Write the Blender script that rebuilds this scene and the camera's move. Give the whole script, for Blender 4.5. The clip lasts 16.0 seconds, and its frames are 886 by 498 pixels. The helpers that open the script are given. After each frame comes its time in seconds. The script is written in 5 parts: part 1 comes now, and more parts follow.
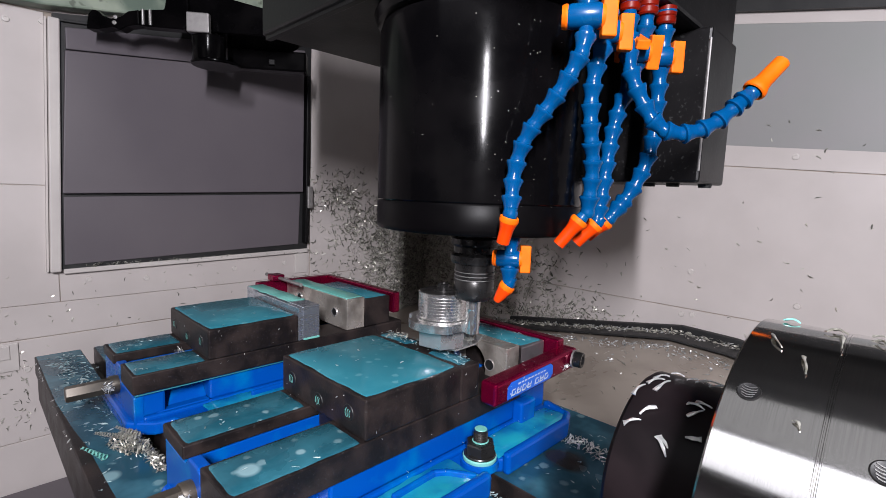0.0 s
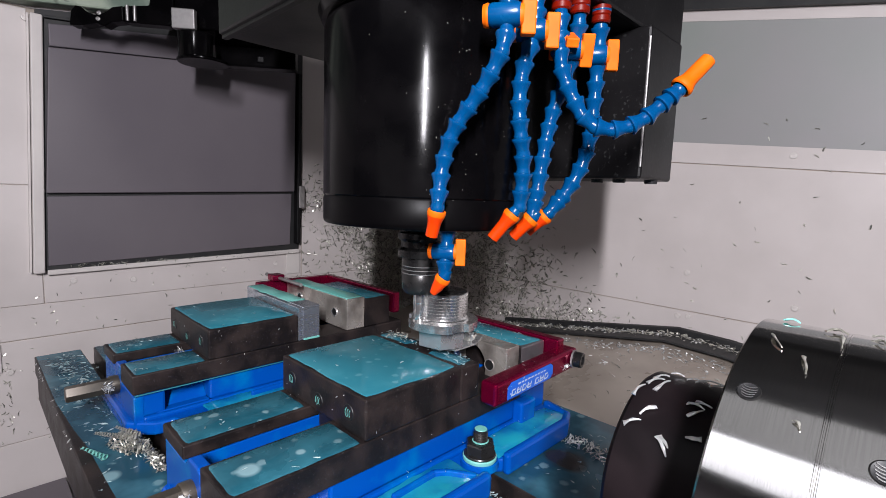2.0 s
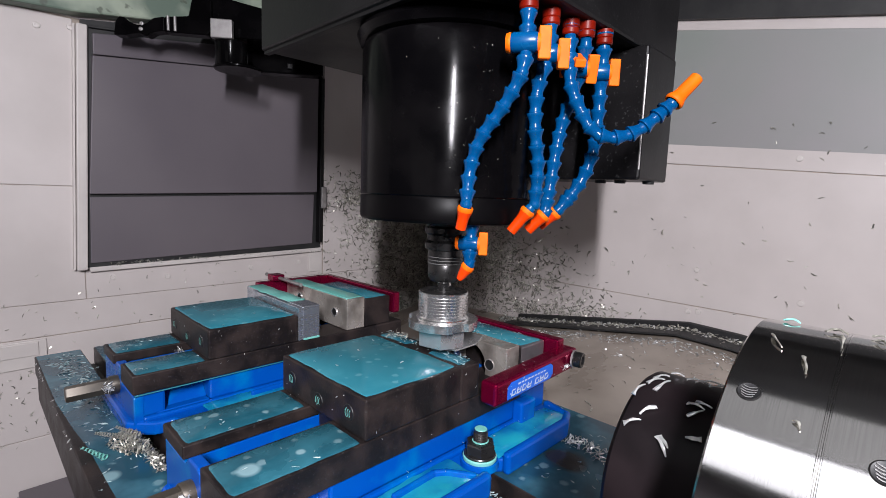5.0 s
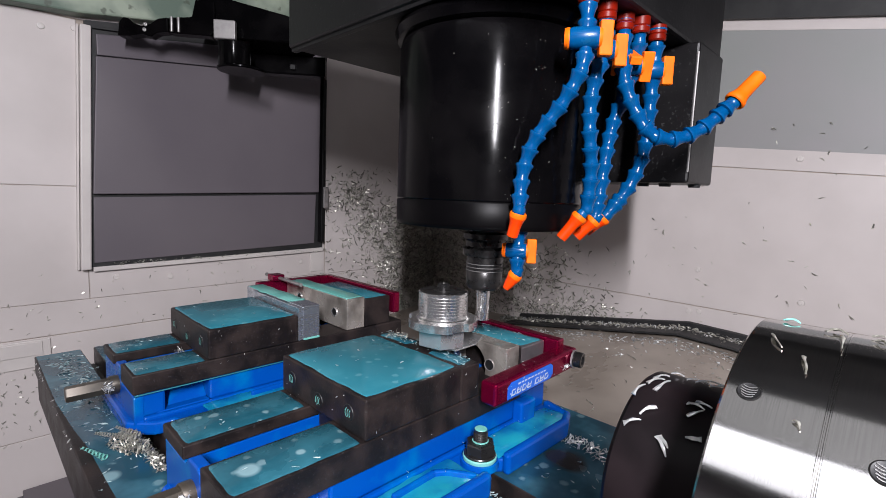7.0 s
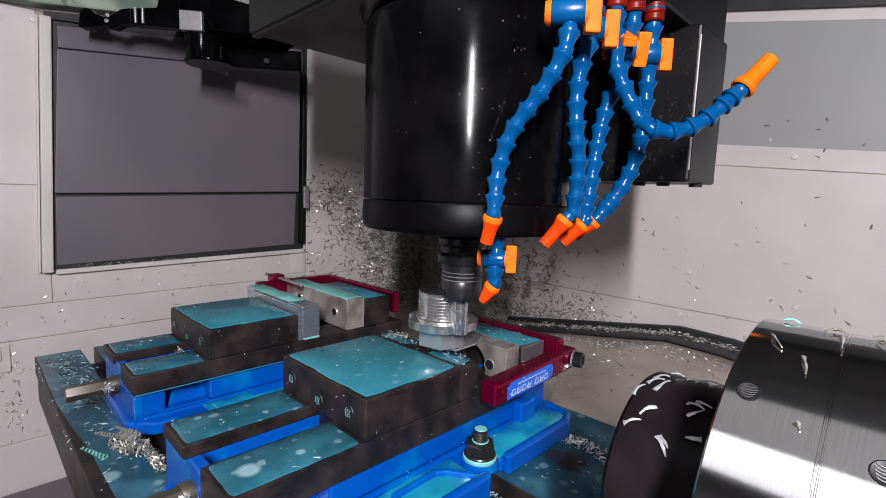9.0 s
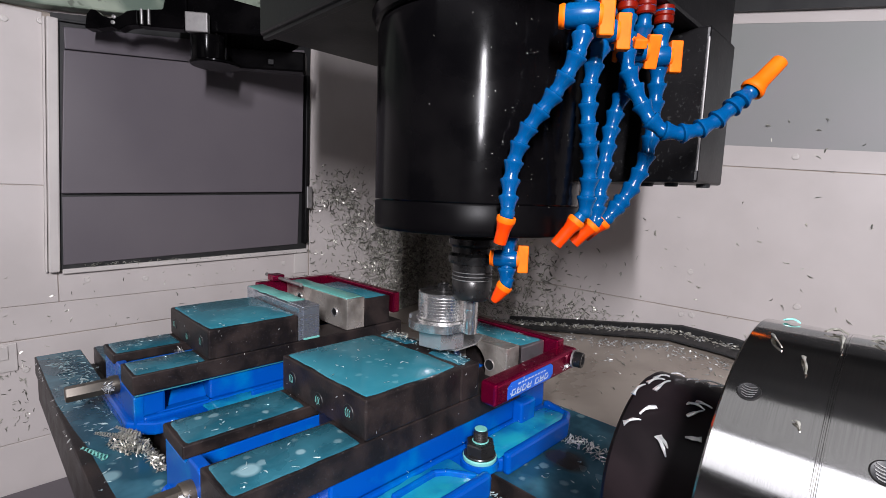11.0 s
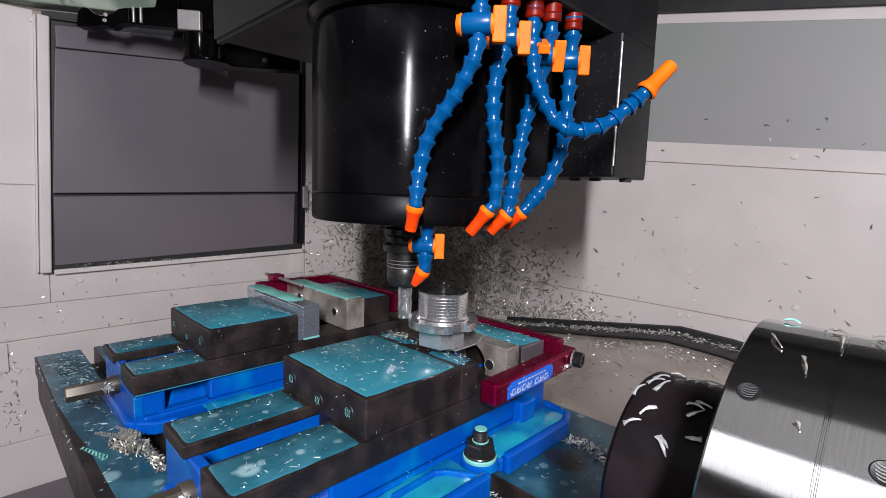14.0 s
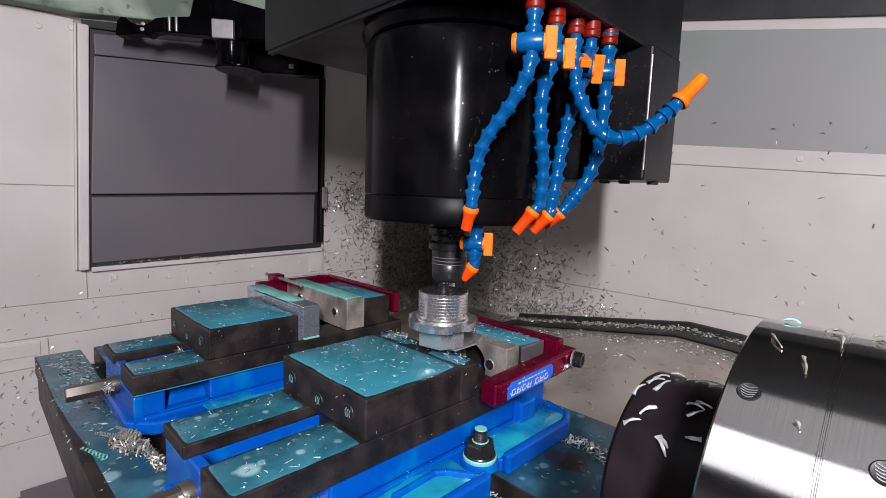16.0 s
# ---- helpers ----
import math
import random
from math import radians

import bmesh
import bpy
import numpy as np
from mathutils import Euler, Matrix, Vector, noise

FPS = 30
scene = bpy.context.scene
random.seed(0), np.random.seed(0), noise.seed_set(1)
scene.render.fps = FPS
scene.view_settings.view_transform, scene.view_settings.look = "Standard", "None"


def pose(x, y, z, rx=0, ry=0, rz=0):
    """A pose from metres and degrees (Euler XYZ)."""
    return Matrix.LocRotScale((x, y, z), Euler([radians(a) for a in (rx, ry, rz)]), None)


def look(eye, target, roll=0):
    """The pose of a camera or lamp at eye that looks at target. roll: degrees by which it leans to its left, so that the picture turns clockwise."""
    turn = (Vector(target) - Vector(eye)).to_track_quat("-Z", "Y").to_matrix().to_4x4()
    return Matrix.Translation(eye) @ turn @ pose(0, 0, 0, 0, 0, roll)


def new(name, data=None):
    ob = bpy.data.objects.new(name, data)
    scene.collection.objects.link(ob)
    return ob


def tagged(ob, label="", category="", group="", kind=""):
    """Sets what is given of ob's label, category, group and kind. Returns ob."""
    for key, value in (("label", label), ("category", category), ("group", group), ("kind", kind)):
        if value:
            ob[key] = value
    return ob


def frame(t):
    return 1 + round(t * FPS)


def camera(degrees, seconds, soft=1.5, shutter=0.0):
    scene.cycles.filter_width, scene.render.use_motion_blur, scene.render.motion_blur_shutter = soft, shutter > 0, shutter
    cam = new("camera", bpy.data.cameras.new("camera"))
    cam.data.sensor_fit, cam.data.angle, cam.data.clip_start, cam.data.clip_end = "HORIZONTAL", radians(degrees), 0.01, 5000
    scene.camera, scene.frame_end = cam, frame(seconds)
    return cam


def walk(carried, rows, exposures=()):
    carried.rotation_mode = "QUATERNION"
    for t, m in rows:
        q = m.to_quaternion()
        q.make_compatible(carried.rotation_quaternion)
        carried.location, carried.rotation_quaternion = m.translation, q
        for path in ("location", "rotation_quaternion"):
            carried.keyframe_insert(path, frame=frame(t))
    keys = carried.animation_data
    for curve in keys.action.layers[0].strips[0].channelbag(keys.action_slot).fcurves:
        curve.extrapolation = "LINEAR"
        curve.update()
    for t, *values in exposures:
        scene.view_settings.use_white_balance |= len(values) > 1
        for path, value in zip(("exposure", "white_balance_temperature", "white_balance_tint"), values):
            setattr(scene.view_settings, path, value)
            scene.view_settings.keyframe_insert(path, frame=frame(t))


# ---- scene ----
# Table travel (y, m) and spindle travel (m, along SLIDE) over the clip
SLIDE = Vector((1.0, 0.131, -0.056))
TRAVEL = [
    (0.0, -0.0034, 0.0927), (0.5, 0.0075, 0.0879), (1.0, 0.0156, 0.0746), (1.5, 0.0223, 0.0590), (2.0, 0.0240, 0.0423),
    (2.5, 0.0210, 0.0255), (3.0, 0.0139, 0.0085), (3.5, 0.0000, 0.0003), (4.0, -0.0176, -0.0012), (4.5, -0.0345, 0.0033),
    (5.0, -0.0500, 0.0116), (5.5, -0.0620, 0.0242), (6.0, -0.0680, 0.0389), (6.5, -0.0666, 0.0535), (7.0, -0.0566, 0.0656),
    (7.5, -0.0424, 0.0755), (8.0, -0.0255, 0.0832), (8.5, -0.0078, 0.0882), (9.0, 0.0099, 0.0867), (9.5, 0.0155, 0.0777),
    (10.0, 0.0120, 0.0804), (10.5, 0.0040, 0.0893), (11.0, -0.0010, 0.0916), (11.5, 0.0080, 0.0870), (12.0, 0.0158, 0.0723),
    (12.5, 0.0222, 0.0573), (13.0, 0.0237, 0.0409), (13.5, 0.0202, 0.0241), (14.0, 0.0131, 0.0078), (14.5, -0.0023, 0.0006),
    (15.0, -0.0205, -0.0002), (15.5, -0.0376, 0.0073), (16.0, -0.0526, 0.0161)]

# ---- camera, carried by the machine table ----
cam = camera(85.97, 16.0, soft=0.7)
EYE, AIM, LEAN = Vector((0.3208, -0.2381, 0.2931)), Vector((-0.6957, 0.7089, -0.1158)), 2.06
walk(cam, [(t, look(EYE + Vector((0, dy, 0)), EYE + AIM + Vector((0, dy, 0)), LEAN)) for t, dy, dx in TRAVEL])

# ---- light ----
scene.view_settings.exposure = 0.0
world = bpy.data.worlds.new("workshop")
scene.world = world
world.use_nodes = True
world.node_tree.nodes["Background"].inputs[0].default_value = (0.72, 0.8, 0.92, 1)
world.node_tree.nodes["Background"].inputs[1].default_value = 0.05


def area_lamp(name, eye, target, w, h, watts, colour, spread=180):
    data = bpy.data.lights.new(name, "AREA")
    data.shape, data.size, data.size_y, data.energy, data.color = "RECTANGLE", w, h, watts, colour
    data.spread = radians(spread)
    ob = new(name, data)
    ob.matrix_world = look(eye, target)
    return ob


area_lamp("work_lamp", (0.79, -0.70, 0.745), (-0.3, 0.5, 0.14), 0.04, 0.36, 36.0, (0.972, 0.95, 1.015))
area_lamp("roof_lamp", (0.35, -0.76, 1.02), (0.35, -0.76, 0.0), 1.0, 0.56, 3.1, (0.96, 0.96, 1.04), 125)
# dim light added over the drum for the grey band it reflects
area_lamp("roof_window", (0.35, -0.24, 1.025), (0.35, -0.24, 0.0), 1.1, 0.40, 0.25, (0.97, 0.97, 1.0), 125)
# soft fill added before the closed front wall to lift the shadows
area_lamp("door_daylight", (0.1, -1.28, 0.35), (-0.1, 0.5, 0.25), 1.0, 0.5, 0.75, (1.0, 0.96, 0.93))


# ---- materials ----
def material(name, colour, rough=0.5, metal=0.0, second=None, scale=20.0, mix=(0.4, 0.65), rough2=None, bump=0.0, bump_scale=200.0,
             coat=0.0, detail=4.0, stretch=None, island=0.0, spec=0.5, specks=None, drops=None, patch=None):
    m = bpy.data.materials.new(name)
    m.use_nodes = True
    nt = m.node_tree
    p = nt.nodes["Principled BSDF"]
    p.inputs["Roughness"].default_value, p.inputs["Metallic"].default_value = rough, metal
    p.inputs["Coat Weight"].default_value, p.inputs["Coat Roughness"].default_value = coat, 0.08
    p.inputs["Base Color"].default_value = (*colour, 1)
    p.inputs["Specular IOR Level"].default_value = spec
    tc = nt.nodes.new("ShaderNodeTexCoord")
    src = tc.outputs["Object"]
    if stretch:
        mp = nt.nodes.new("ShaderNodeMapping")
        mp.inputs["Scale"].default_value = stretch
        nt.links.new(src, mp.inputs[0])
        src = mp.outputs[0]

    def noise_node(sc, det):
        n = nt.nodes.new("ShaderNodeTexNoise")
        n.inputs["Scale"].default_value, n.inputs["Detail"].default_value = sc, det
        nt.links.new(src, n.inputs["Vector"])
        return n.outputs[0]

    if second:
        r = nt.nodes.new("ShaderNodeMapRange")
        r.inputs[1].default_value, r.inputs[2].default_value = mix
        nt.links.new(noise_node(scale, detail), r.inputs[0])
        c = nt.nodes.new("ShaderNodeMix")
        c.data_type = "RGBA"
        c.inputs[6].default_value, c.inputs[7].default_value = (*colour, 1), (*second, 1)
        nt.links.new(r.outputs[0], c.inputs[0])
        out = c.outputs[2]
        if specks:
            v = nt.nodes.new("ShaderNodeMapRange")
            v.inputs[1].default_value, v.inputs[2].default_value, v.inputs[4].default_value = 0.64, 0.72, 0.75
            nt.links.new(noise_node(specks[1], 2.0), v.inputs[0])
            c2 = nt.nodes.new("ShaderNodeMix")
            c2.data_type = "RGBA"
            c2.inputs[7].default_value = (*specks[0], 1)
            nt.links.new(v.outputs[0], c2.inputs[0])
            nt.links.new(out, c2.inputs[6])
            out = c2.outputs[2]
        if drops:
            # round pale drops of uneven size
            vo = nt.nodes.new("ShaderNodeTexVoronoi")
            vo.inputs["Scale"].default_value = drops[1]
            wob = nt.nodes.new("ShaderNodeVectorMath")
            wob.operation = "MULTIPLY_ADD"
            wn = nt.nodes.new("ShaderNodeTexNoise")
            wn.inputs["Scale"].default_value = drops[1] * 2.2
            nt.links.new(src, wn.inputs["Vector"])
            wob.inputs[1].default_value = (0.3 / drops[1],) * 3
            nt.links.new(wn.outputs["Color"], wob.inputs[0])
            nt.links.new(src, wob.inputs[2])
            nt.links.new(wob.outputs[0], vo.inputs["Vector"])
            sep = nt.nodes.new("ShaderNodeSeparateColor")
            nt.links.new(vo.outputs["Color"], sep.inputs[0])
            size = nt.nodes.new("ShaderNodeMapRange")
            size.inputs[1].default_value, size.inputs[2].default_value, size.inputs[3].default_value, size.inputs[4].default_value = 0.45, 1.0, 0.0, 0.42
            nt.links.new(sep.outputs[0], size.inputs[0])
            dm = nt.nodes.new("ShaderNodeMath")
            dm.operation = "SUBTRACT"
            nt.links.new(size.outputs[0], dm.inputs[0])
            nt.links.new(vo.outputs["Distance"], dm.inputs[1])
            dr = nt.nodes.new("ShaderNodeMapRange")
            dr.inputs[1].default_value, dr.inputs[2].default_value, dr.inputs[4].default_value = 0.0, 0.16, 0.55
            nt.links.new(dm.outputs[0], dr.inputs[0])
            c3 = nt.nodes.new("ShaderNodeMix")
            c3.data_type = "RGBA"
            c3.inputs[7].default_value = (*drops[0], 1)
            nt.links.new(dr.outputs[0], c3.inputs[0])
            nt.links.new(out, c3.inputs[6])
            out = c3.outputs[2]
        if patch:
            # single dried-up puddles: centre, radius
            for centre, radius, *own in patch:
                vd = nt.nodes.new("ShaderNodeVectorMath")
                vd.operation = "DISTANCE"
                vd.inputs[1].default_value = centre
                nt.links.new(src, vd.inputs[0])
                pr_ = nt.nodes.new("ShaderNodeMapRange")
                pr_.inputs[1].default_value, pr_.inputs[2].default_value, pr_.inputs[3].default_value, pr_.inputs[4].default_value = radius, radius * 0.6, 0.0, 0.8
                nt.links.new(vd.outputs["Value"], pr_.inputs[0])
                c4 = nt.nodes.new("ShaderNodeMix")
                c4.data_type = "RGBA"
                c4.inputs[7].default_value = (*(own[0] if own else drops[0]), 1)
                nt.links.new(pr_.outputs[0], c4.inputs[0])
                nt.links.new(out, c4.inputs[6])
                out = c4.outputs[2]
        if island:
            g = nt.nodes.new("ShaderNodeNewGeometry")
            h = nt.nodes.new("ShaderNodeHueSaturation")
            mr = nt.nodes.new("ShaderNodeMapRange")
            mr.inputs[3].default_value, mr.inputs[4].default_value = 1 - island, 1 + island
            nt.links.new(g.outputs["Random Per Island"], mr.inputs[0])
            nt.links.new(mr.outputs[0], h.inputs["Value"])
            nt.links.new(out, h.inputs["Color"])
            out = h.outputs[0]
        nt.links.new(out, p.inputs["Base Color"])
        if rough2 is not None:
            q = nt.nodes.new("ShaderNodeMapRange")
            q.inputs[3].default_value, q.inputs[4].default_value = rough, rough2
            nt.links.new(r.outputs[0], q.inputs[0])
            nt.links.new(q.outputs[0], p.inputs["Roughness"])
    if bump:
        b = nt.nodes.new("ShaderNodeBump")
        b.inputs["Strength"].default_value, b.inputs["Distance"].default_value = bump, 0.002
        nt.links.new(noise_node(bump_scale, 3.0), b.inputs["Height"])
        nt.links.new(b.outputs[0], p.inputs["Normal"])
    return m


M_WALL = material("cream_paint", (0.60, 0.55, 0.53), 0.42, second=(0.53, 0.485, 0.465), scale=4.5, bump=0.05, bump_scale=60, detail=8.0)
# wall paint greyed to carry the shade below the top beam
M_WALL_SHADED = material("shaded_wall_paint", (0.30, 0.285, 0.29), 0.42, second=(0.255, 0.275, 0.255), scale=2.0)
M_TRIM = material("cream_trim_paint", (0.62, 0.58, 0.55), 0.4, second=(0.55, 0.51, 0.49), scale=12)
M_SMOKED = material("smoked_window", (0.112, 0.098, 0.112), 0.38, second=(0.135, 0.118, 0.130), scale=2.2, rough2=0.5)
M_RUBBER = material("black_rubber", (0.012, 0.012, 0.013), 0.55, second=(0.02, 0.02, 0.02), scale=30)
M_PAN = material("pan_paint", (0.40, 0.345, 0.295), 0.38, second=(0.29, 0.245, 0.205), scale=9, rough2=0.25)
M_GREEN = material("green_beam_paint", (0.12, 0.165, 0.13), 0.5, second=(0.33, 0.38, 0.30), scale=7, mix=(0.44, 0.6), specks=((0.07, 0.08, 0.06), 45))
M_ROOF = material("dark_roof_paint", (0.03, 0.03, 0.031), 0.5, second=(0.045, 0.045, 0.045), scale=5)
M_BLACK = material("black_gloss_paint", (0.0015, 0.0014, 0.0017), 0.13, second=(0.003, 0.0027, 0.003), scale=18, rough2=0.2, spec=0.07, bump=0.012, bump_scale=140)
M_SATIN = material("black_satin_paint", (0.0018, 0.0016, 0.0019), 0.30, second=(0.003, 0.0027, 0.003), scale=18, rough2=0.38, spec=0.06)
M_HOUSING = material("black_housing_paint", (0.0046, 0.0043, 0.0048), 0.36, second=(0.0085, 0.008, 0.0085), scale=9, rough2=0.46, bump=0.05, spec=0.2, specks=((0.03, 0.03, 0.03), 260))
M_IRON = material("dark_oiled_iron", (0.0098, 0.0080, 0.0084), 0.40, spec=0.26, metal=0.05, second=(0.028, 0.0200, 0.0184), scale=35, rough2=0.5, bump=0.12, bump_scale=350, specks=((0.042, 0.038, 0.038), 420))
M_COOLANT = material("coolant_film", (0.026, 0.165, 0.215), 0.2, spec=0.35, second=(0.052, 0.225, 0.275), scale=11, mix=(0.42, 0.70), rough2=0.32, drops=((0.11, 0.28, 0.32), 85), bump=0.035, bump_scale=30)
M_COOLANT_DARK = material("thin_coolant_film", (0.012, 0.078, 0.110), 0.2, second=(0.032, 0.145, 0.190), scale=24, mix=(0.42, 0.68), rough2=0.36, drops=((0.24, 0.38, 0.41), 75), patch=[((-0.0258, -0.0921, 0.0742), 0.0105), ((-0.0227, -0.0495, 0.0742), 0.0048), ((-0.1397, -0.0916, 0.0742), 0.004)])
M_TABLE = material("wet_table_iron", (0.014, 0.058, 0.088), 0.17, second=(0.055, 0.170, 0.225), scale=14, mix=(0.46, 0.72), rough2=0.3, drops=((0.20, 0.33, 0.36), 62), bump=0.03, bump_scale=40,
                   patch=[((-0.2224, -0.1495, 0.0000), 0.012), ((0.072, 0.2272, 0.0), 0.025, (0.030, 0.021, 0.017)), ((0.083, 0.222, 0.0), 0.018, (0.028, 0.021, 0.018)), ((0.060, 0.224, 0.0), 0.016, (0.026, 0.022, 0.020))])
M_BLUE = material("blue_vise_paint", (0.0, 0.064, 0.35), 0.26, spec=0.35, second=(0.0, 0.135, 0.40), scale=26, mix=(0.52, 0.76), rough2=0.14, bump=0.06, bump_scale=90)
M_CYANPOOL = material("coolant_pool", (0.003, 0.15, 0.33), 0.12, second=(0.012, 0.28, 0.38), scale=28, mix=(0.40, 0.60), coat=0.25, bump=0.05, bump_scale=60)
M_RED = material("red_anodised", (0.27, 0.001, 0.042), 0.22, metal=0.8, second=(0.23, 0.002, 0.04), scale=40, rough2=0.3, coat=0.12)
M_LABEL = material("blue_label", (0.006, 0.10, 0.55), 0.3, second=(0.01, 0.12, 0.6), scale=30)
M_WHITE = material("white_print", (0.52, 0.56, 0.62), 0.4)
M_HOSE = material("blue_hose_plastic", (0.0002, 0.053, 0.172), 0.18, second=(0.0002, 0.068, 0.200), scale=40, rough2=0.28, spec=0.3)
M_ORANGE = material("orange_plastic", (0.78, 0.12, 0.001), 0.55, second=(0.84, 0.145, 0.002), scale=60, spec=0.2)
M_ORANGE_RED = material("red_orange_plastic", (0.66, 0.038, 0.0005), 0.38, second=(0.72, 0.05, 0.001), scale=40, spec=0.25)
M_FITTING = material("dark_red_plastic", (0.17, 0.006, 0.001), 0.4, second=(0.11, 0.004, 0.001), scale=50, spec=0.2)
M_STEEL = material("turned_steel", (0.60, 0.585, 0.575), 0.10, metal=1.0, second=(0.55, 0.535, 0.525), scale=60, rough2=0.135, stretch=(50, 0.6, 0.6))
M_ALU_DULL = material("brushed_aluminium", (0.72, 0.72, 0.72), 0.24, metal=0.85, second=(0.58, 0.59, 0.60), scale=50, rough2=0.45)
M_DARKSTEEL = material("oily_steel", (0.07, 0.058, 0.045), 0.38, metal=0.45, second=(0.045, 0.040, 0.033), scale=60, rough2=0.45)
M_ALU = material("machined_aluminium", (0.86, 0.85, 0.84), 0.14, metal=0.94, second=(0.76, 0.75, 0.74), scale=50, rough2=0.26)
M_GROUND = material("ground_steel", (0.40, 0.385, 0.38), 0.34, metal=0.65, second=(0.27, 0.26, 0.255), scale=40, rough2=0.46)
# bluish base colour paints in the blue that the jaw reflects
M_JAW = material("polished_jaw_steel", (0.50, 0.53, 0.58), 0.16, metal=0.82, second=(0.38, 0.42, 0.48), scale=30, rough2=0.36, stretch=(1, 1, 4))
M_SOFT = material("worn_soft_jaw_steel", (0.58, 0.54, 0.49), 0.25, metal=0.68, second=(0.24, 0.215, 0.19), scale=28, rough2=0.36)
# fixed jaw steel darkened in colour where little lamp light arrives
M_JAW_SHADED = material("shaded_jaw_steel", (0.17, 0.158, 0.165), 0.34, metal=0.6, second=(0.10, 0.092, 0.098), scale=34, rough2=0.46)
M_CHIP = material("aluminium_chips", (0.52, 0.51, 0.46), 0.3, metal=0.55, second=(0.24, 0.235, 0.19), scale=300, island=0.65)
M_CHIP_BRIGHT = material("fresh_aluminium_chips", (0.80, 0.80, 0.79), 0.36, metal=0.7, second=(0.5, 0.52, 0.52), scale=250, island=0.45)
M_FACE = material("dark_wet_iron", (0.0045, 0.0032, 0.0038), 0.42, metal=0.0, second=(0.0105, 0.0072, 0.0082), scale=25, rough2=0.5, spec=0.1)
M_CHIP_WET = material("wet_chips", (0.30, 0.42, 0.44), 0.3, metal=0.4, second=(0.44, 0.54, 0.56), scale=300, island=0.3)
M_HOLDER = material("black_oxide_steel", (0.035, 0.034, 0.035), 0.24, metal=0.7, second=(0.05, 0.048, 0.047), scale=60, rough2=0.34)
M_FILM = material("dried_coolant_film", (0.13, 0.42, 0.37), 0.3, second=(0.20, 0.52, 0.46), scale=30)
# near-black that paints the shade inside bores and T-slots
M_RECESS_SHADE = material("recess_shade", (0.006, 0.006, 0.007), 0.5, second=(0.01, 0.01, 0.01), scale=50)


# ---- mesh helpers ----
def smooth(bm, on=True):
    for f in bm.faces:
        f.smooth = on
    return bm


def add_box(bm, lo, hi, bevel=0.0, seg=2):
    r = bmesh.ops.create_cube(bm, size=1.0)
    vs = r["verts"]
    for v in vs:
        v.co = Vector([lo[i] + (v.co[i] + 0.5) * (hi[i] - lo[i]) for i in range(3)])
    if bevel:
        es = list({e for v in vs for e in v.link_edges})
        bmesh.ops.bevel(bm, geom=es, offset=bevel, segments=seg, profile=0.5, affect="EDGES")
    return vs


def box_bm(lo, hi, bevel=0.0, seg=2):
    bm = bmesh.new()
    add_box(bm, lo, hi, bevel, seg)
    return bm


def prism_bm(outline, lo, hi, axis="z", bevel=0.0):
    """An outline of 2D points, drawn out along an axis from lo to hi."""
    bm = bmesh.new()

    def at(p, h):
        return {"z": (p[0], p[1], h), "x": (h, p[0], p[1]), "y": (p[0], h, p[1])}[axis]
    a = [bm.verts.new(at(p, lo)) for p in outline]
    b = [bm.verts.new(at(p, hi)) for p in outline]
    bm.faces.new(a), bm.faces.new(b)
    for i in range(len(a)):
        j = (i + 1) % len(a)
        bm.faces.new((a[i], a[j], b[j], b[i]))
    bmesh.ops.recalc_face_normals(bm, faces=bm.faces[:])
    if bevel:
        bmesh.ops.bevel(bm, geom=bm.edges[:], offset=bevel, segments=2, profile=0.5, affect="EDGES")
    return bm


def lathe_bm(profile, n=48, m=None, close=True):
    """Turn a profile of (radius, height) round z; m places it."""
    bm = bmesh.new()
    rings = []
    for r, h in profile:
        if r < 1e-6:
            rings.append([bm.verts.new((0, 0, h))])
        else:
            rings.append([bm.verts.new((r * math.cos(2 * math.pi * i / n), r * math.sin(2 * math.pi * i / n), h)) for i in range(n)])
    for a, b in zip(rings, rings[1:]):
        for i in range(n):
            j = (i + 1) % n
            if len(a) == 1 and len(b) > 1:
                bm.faces.new((a[0], b[i], b[j]))
            elif len(b) == 1 and len(a) > 1:
                bm.faces.new((a[i], a[j], b[0]))
            elif len(a) > 1:
                bm.faces.new((a[i], a[j], b[j], b[i]))
    bmesh.ops.recalc_face_normals(bm, faces=bm.faces[:])
    if m is not None:
        bmesh.ops.transform(bm, matrix=m, verts=bm.verts[:])
    return smooth(bm)


def along(a, b):
    """The pose that carries the z axis from a towards b."""
    d = Vector(b) - Vector(a)
    return Matrix.Translation(a) @ d.to_track_quat("Z", "Y").to_matrix().to_4x4()


def mesh_of(bm, name, mat, sharp=35):
    me = bpy.data.meshes.new(name)
    bm.to_mesh(me)
    bm.free()
    me.materials.append(mat)
    if any(p.use_smooth for p in me.polygons):
        me.set_sharp_from_angle(angle=radians(sharp))
    return me


def part(name, bm, mat, parent=None, label=""):
    ob = new(name, mesh_of(bm, name, mat))
    if parent is not None:
        ob.parent = parent
    return tagged(ob, label)


def empty(name, label, category, group="", at=(0, 0, 0)):
    ob = new(name)
    ob.empty_display_size = 0.01
    ob.location = at
    return tagged(ob, label, category, group)


def setting(name, bm, mat, label, parent=None):
    return tagged(part(name, bm, mat, parent), label, kind="structure")


TABLE_THINGS, HEAD_THINGS = [], []

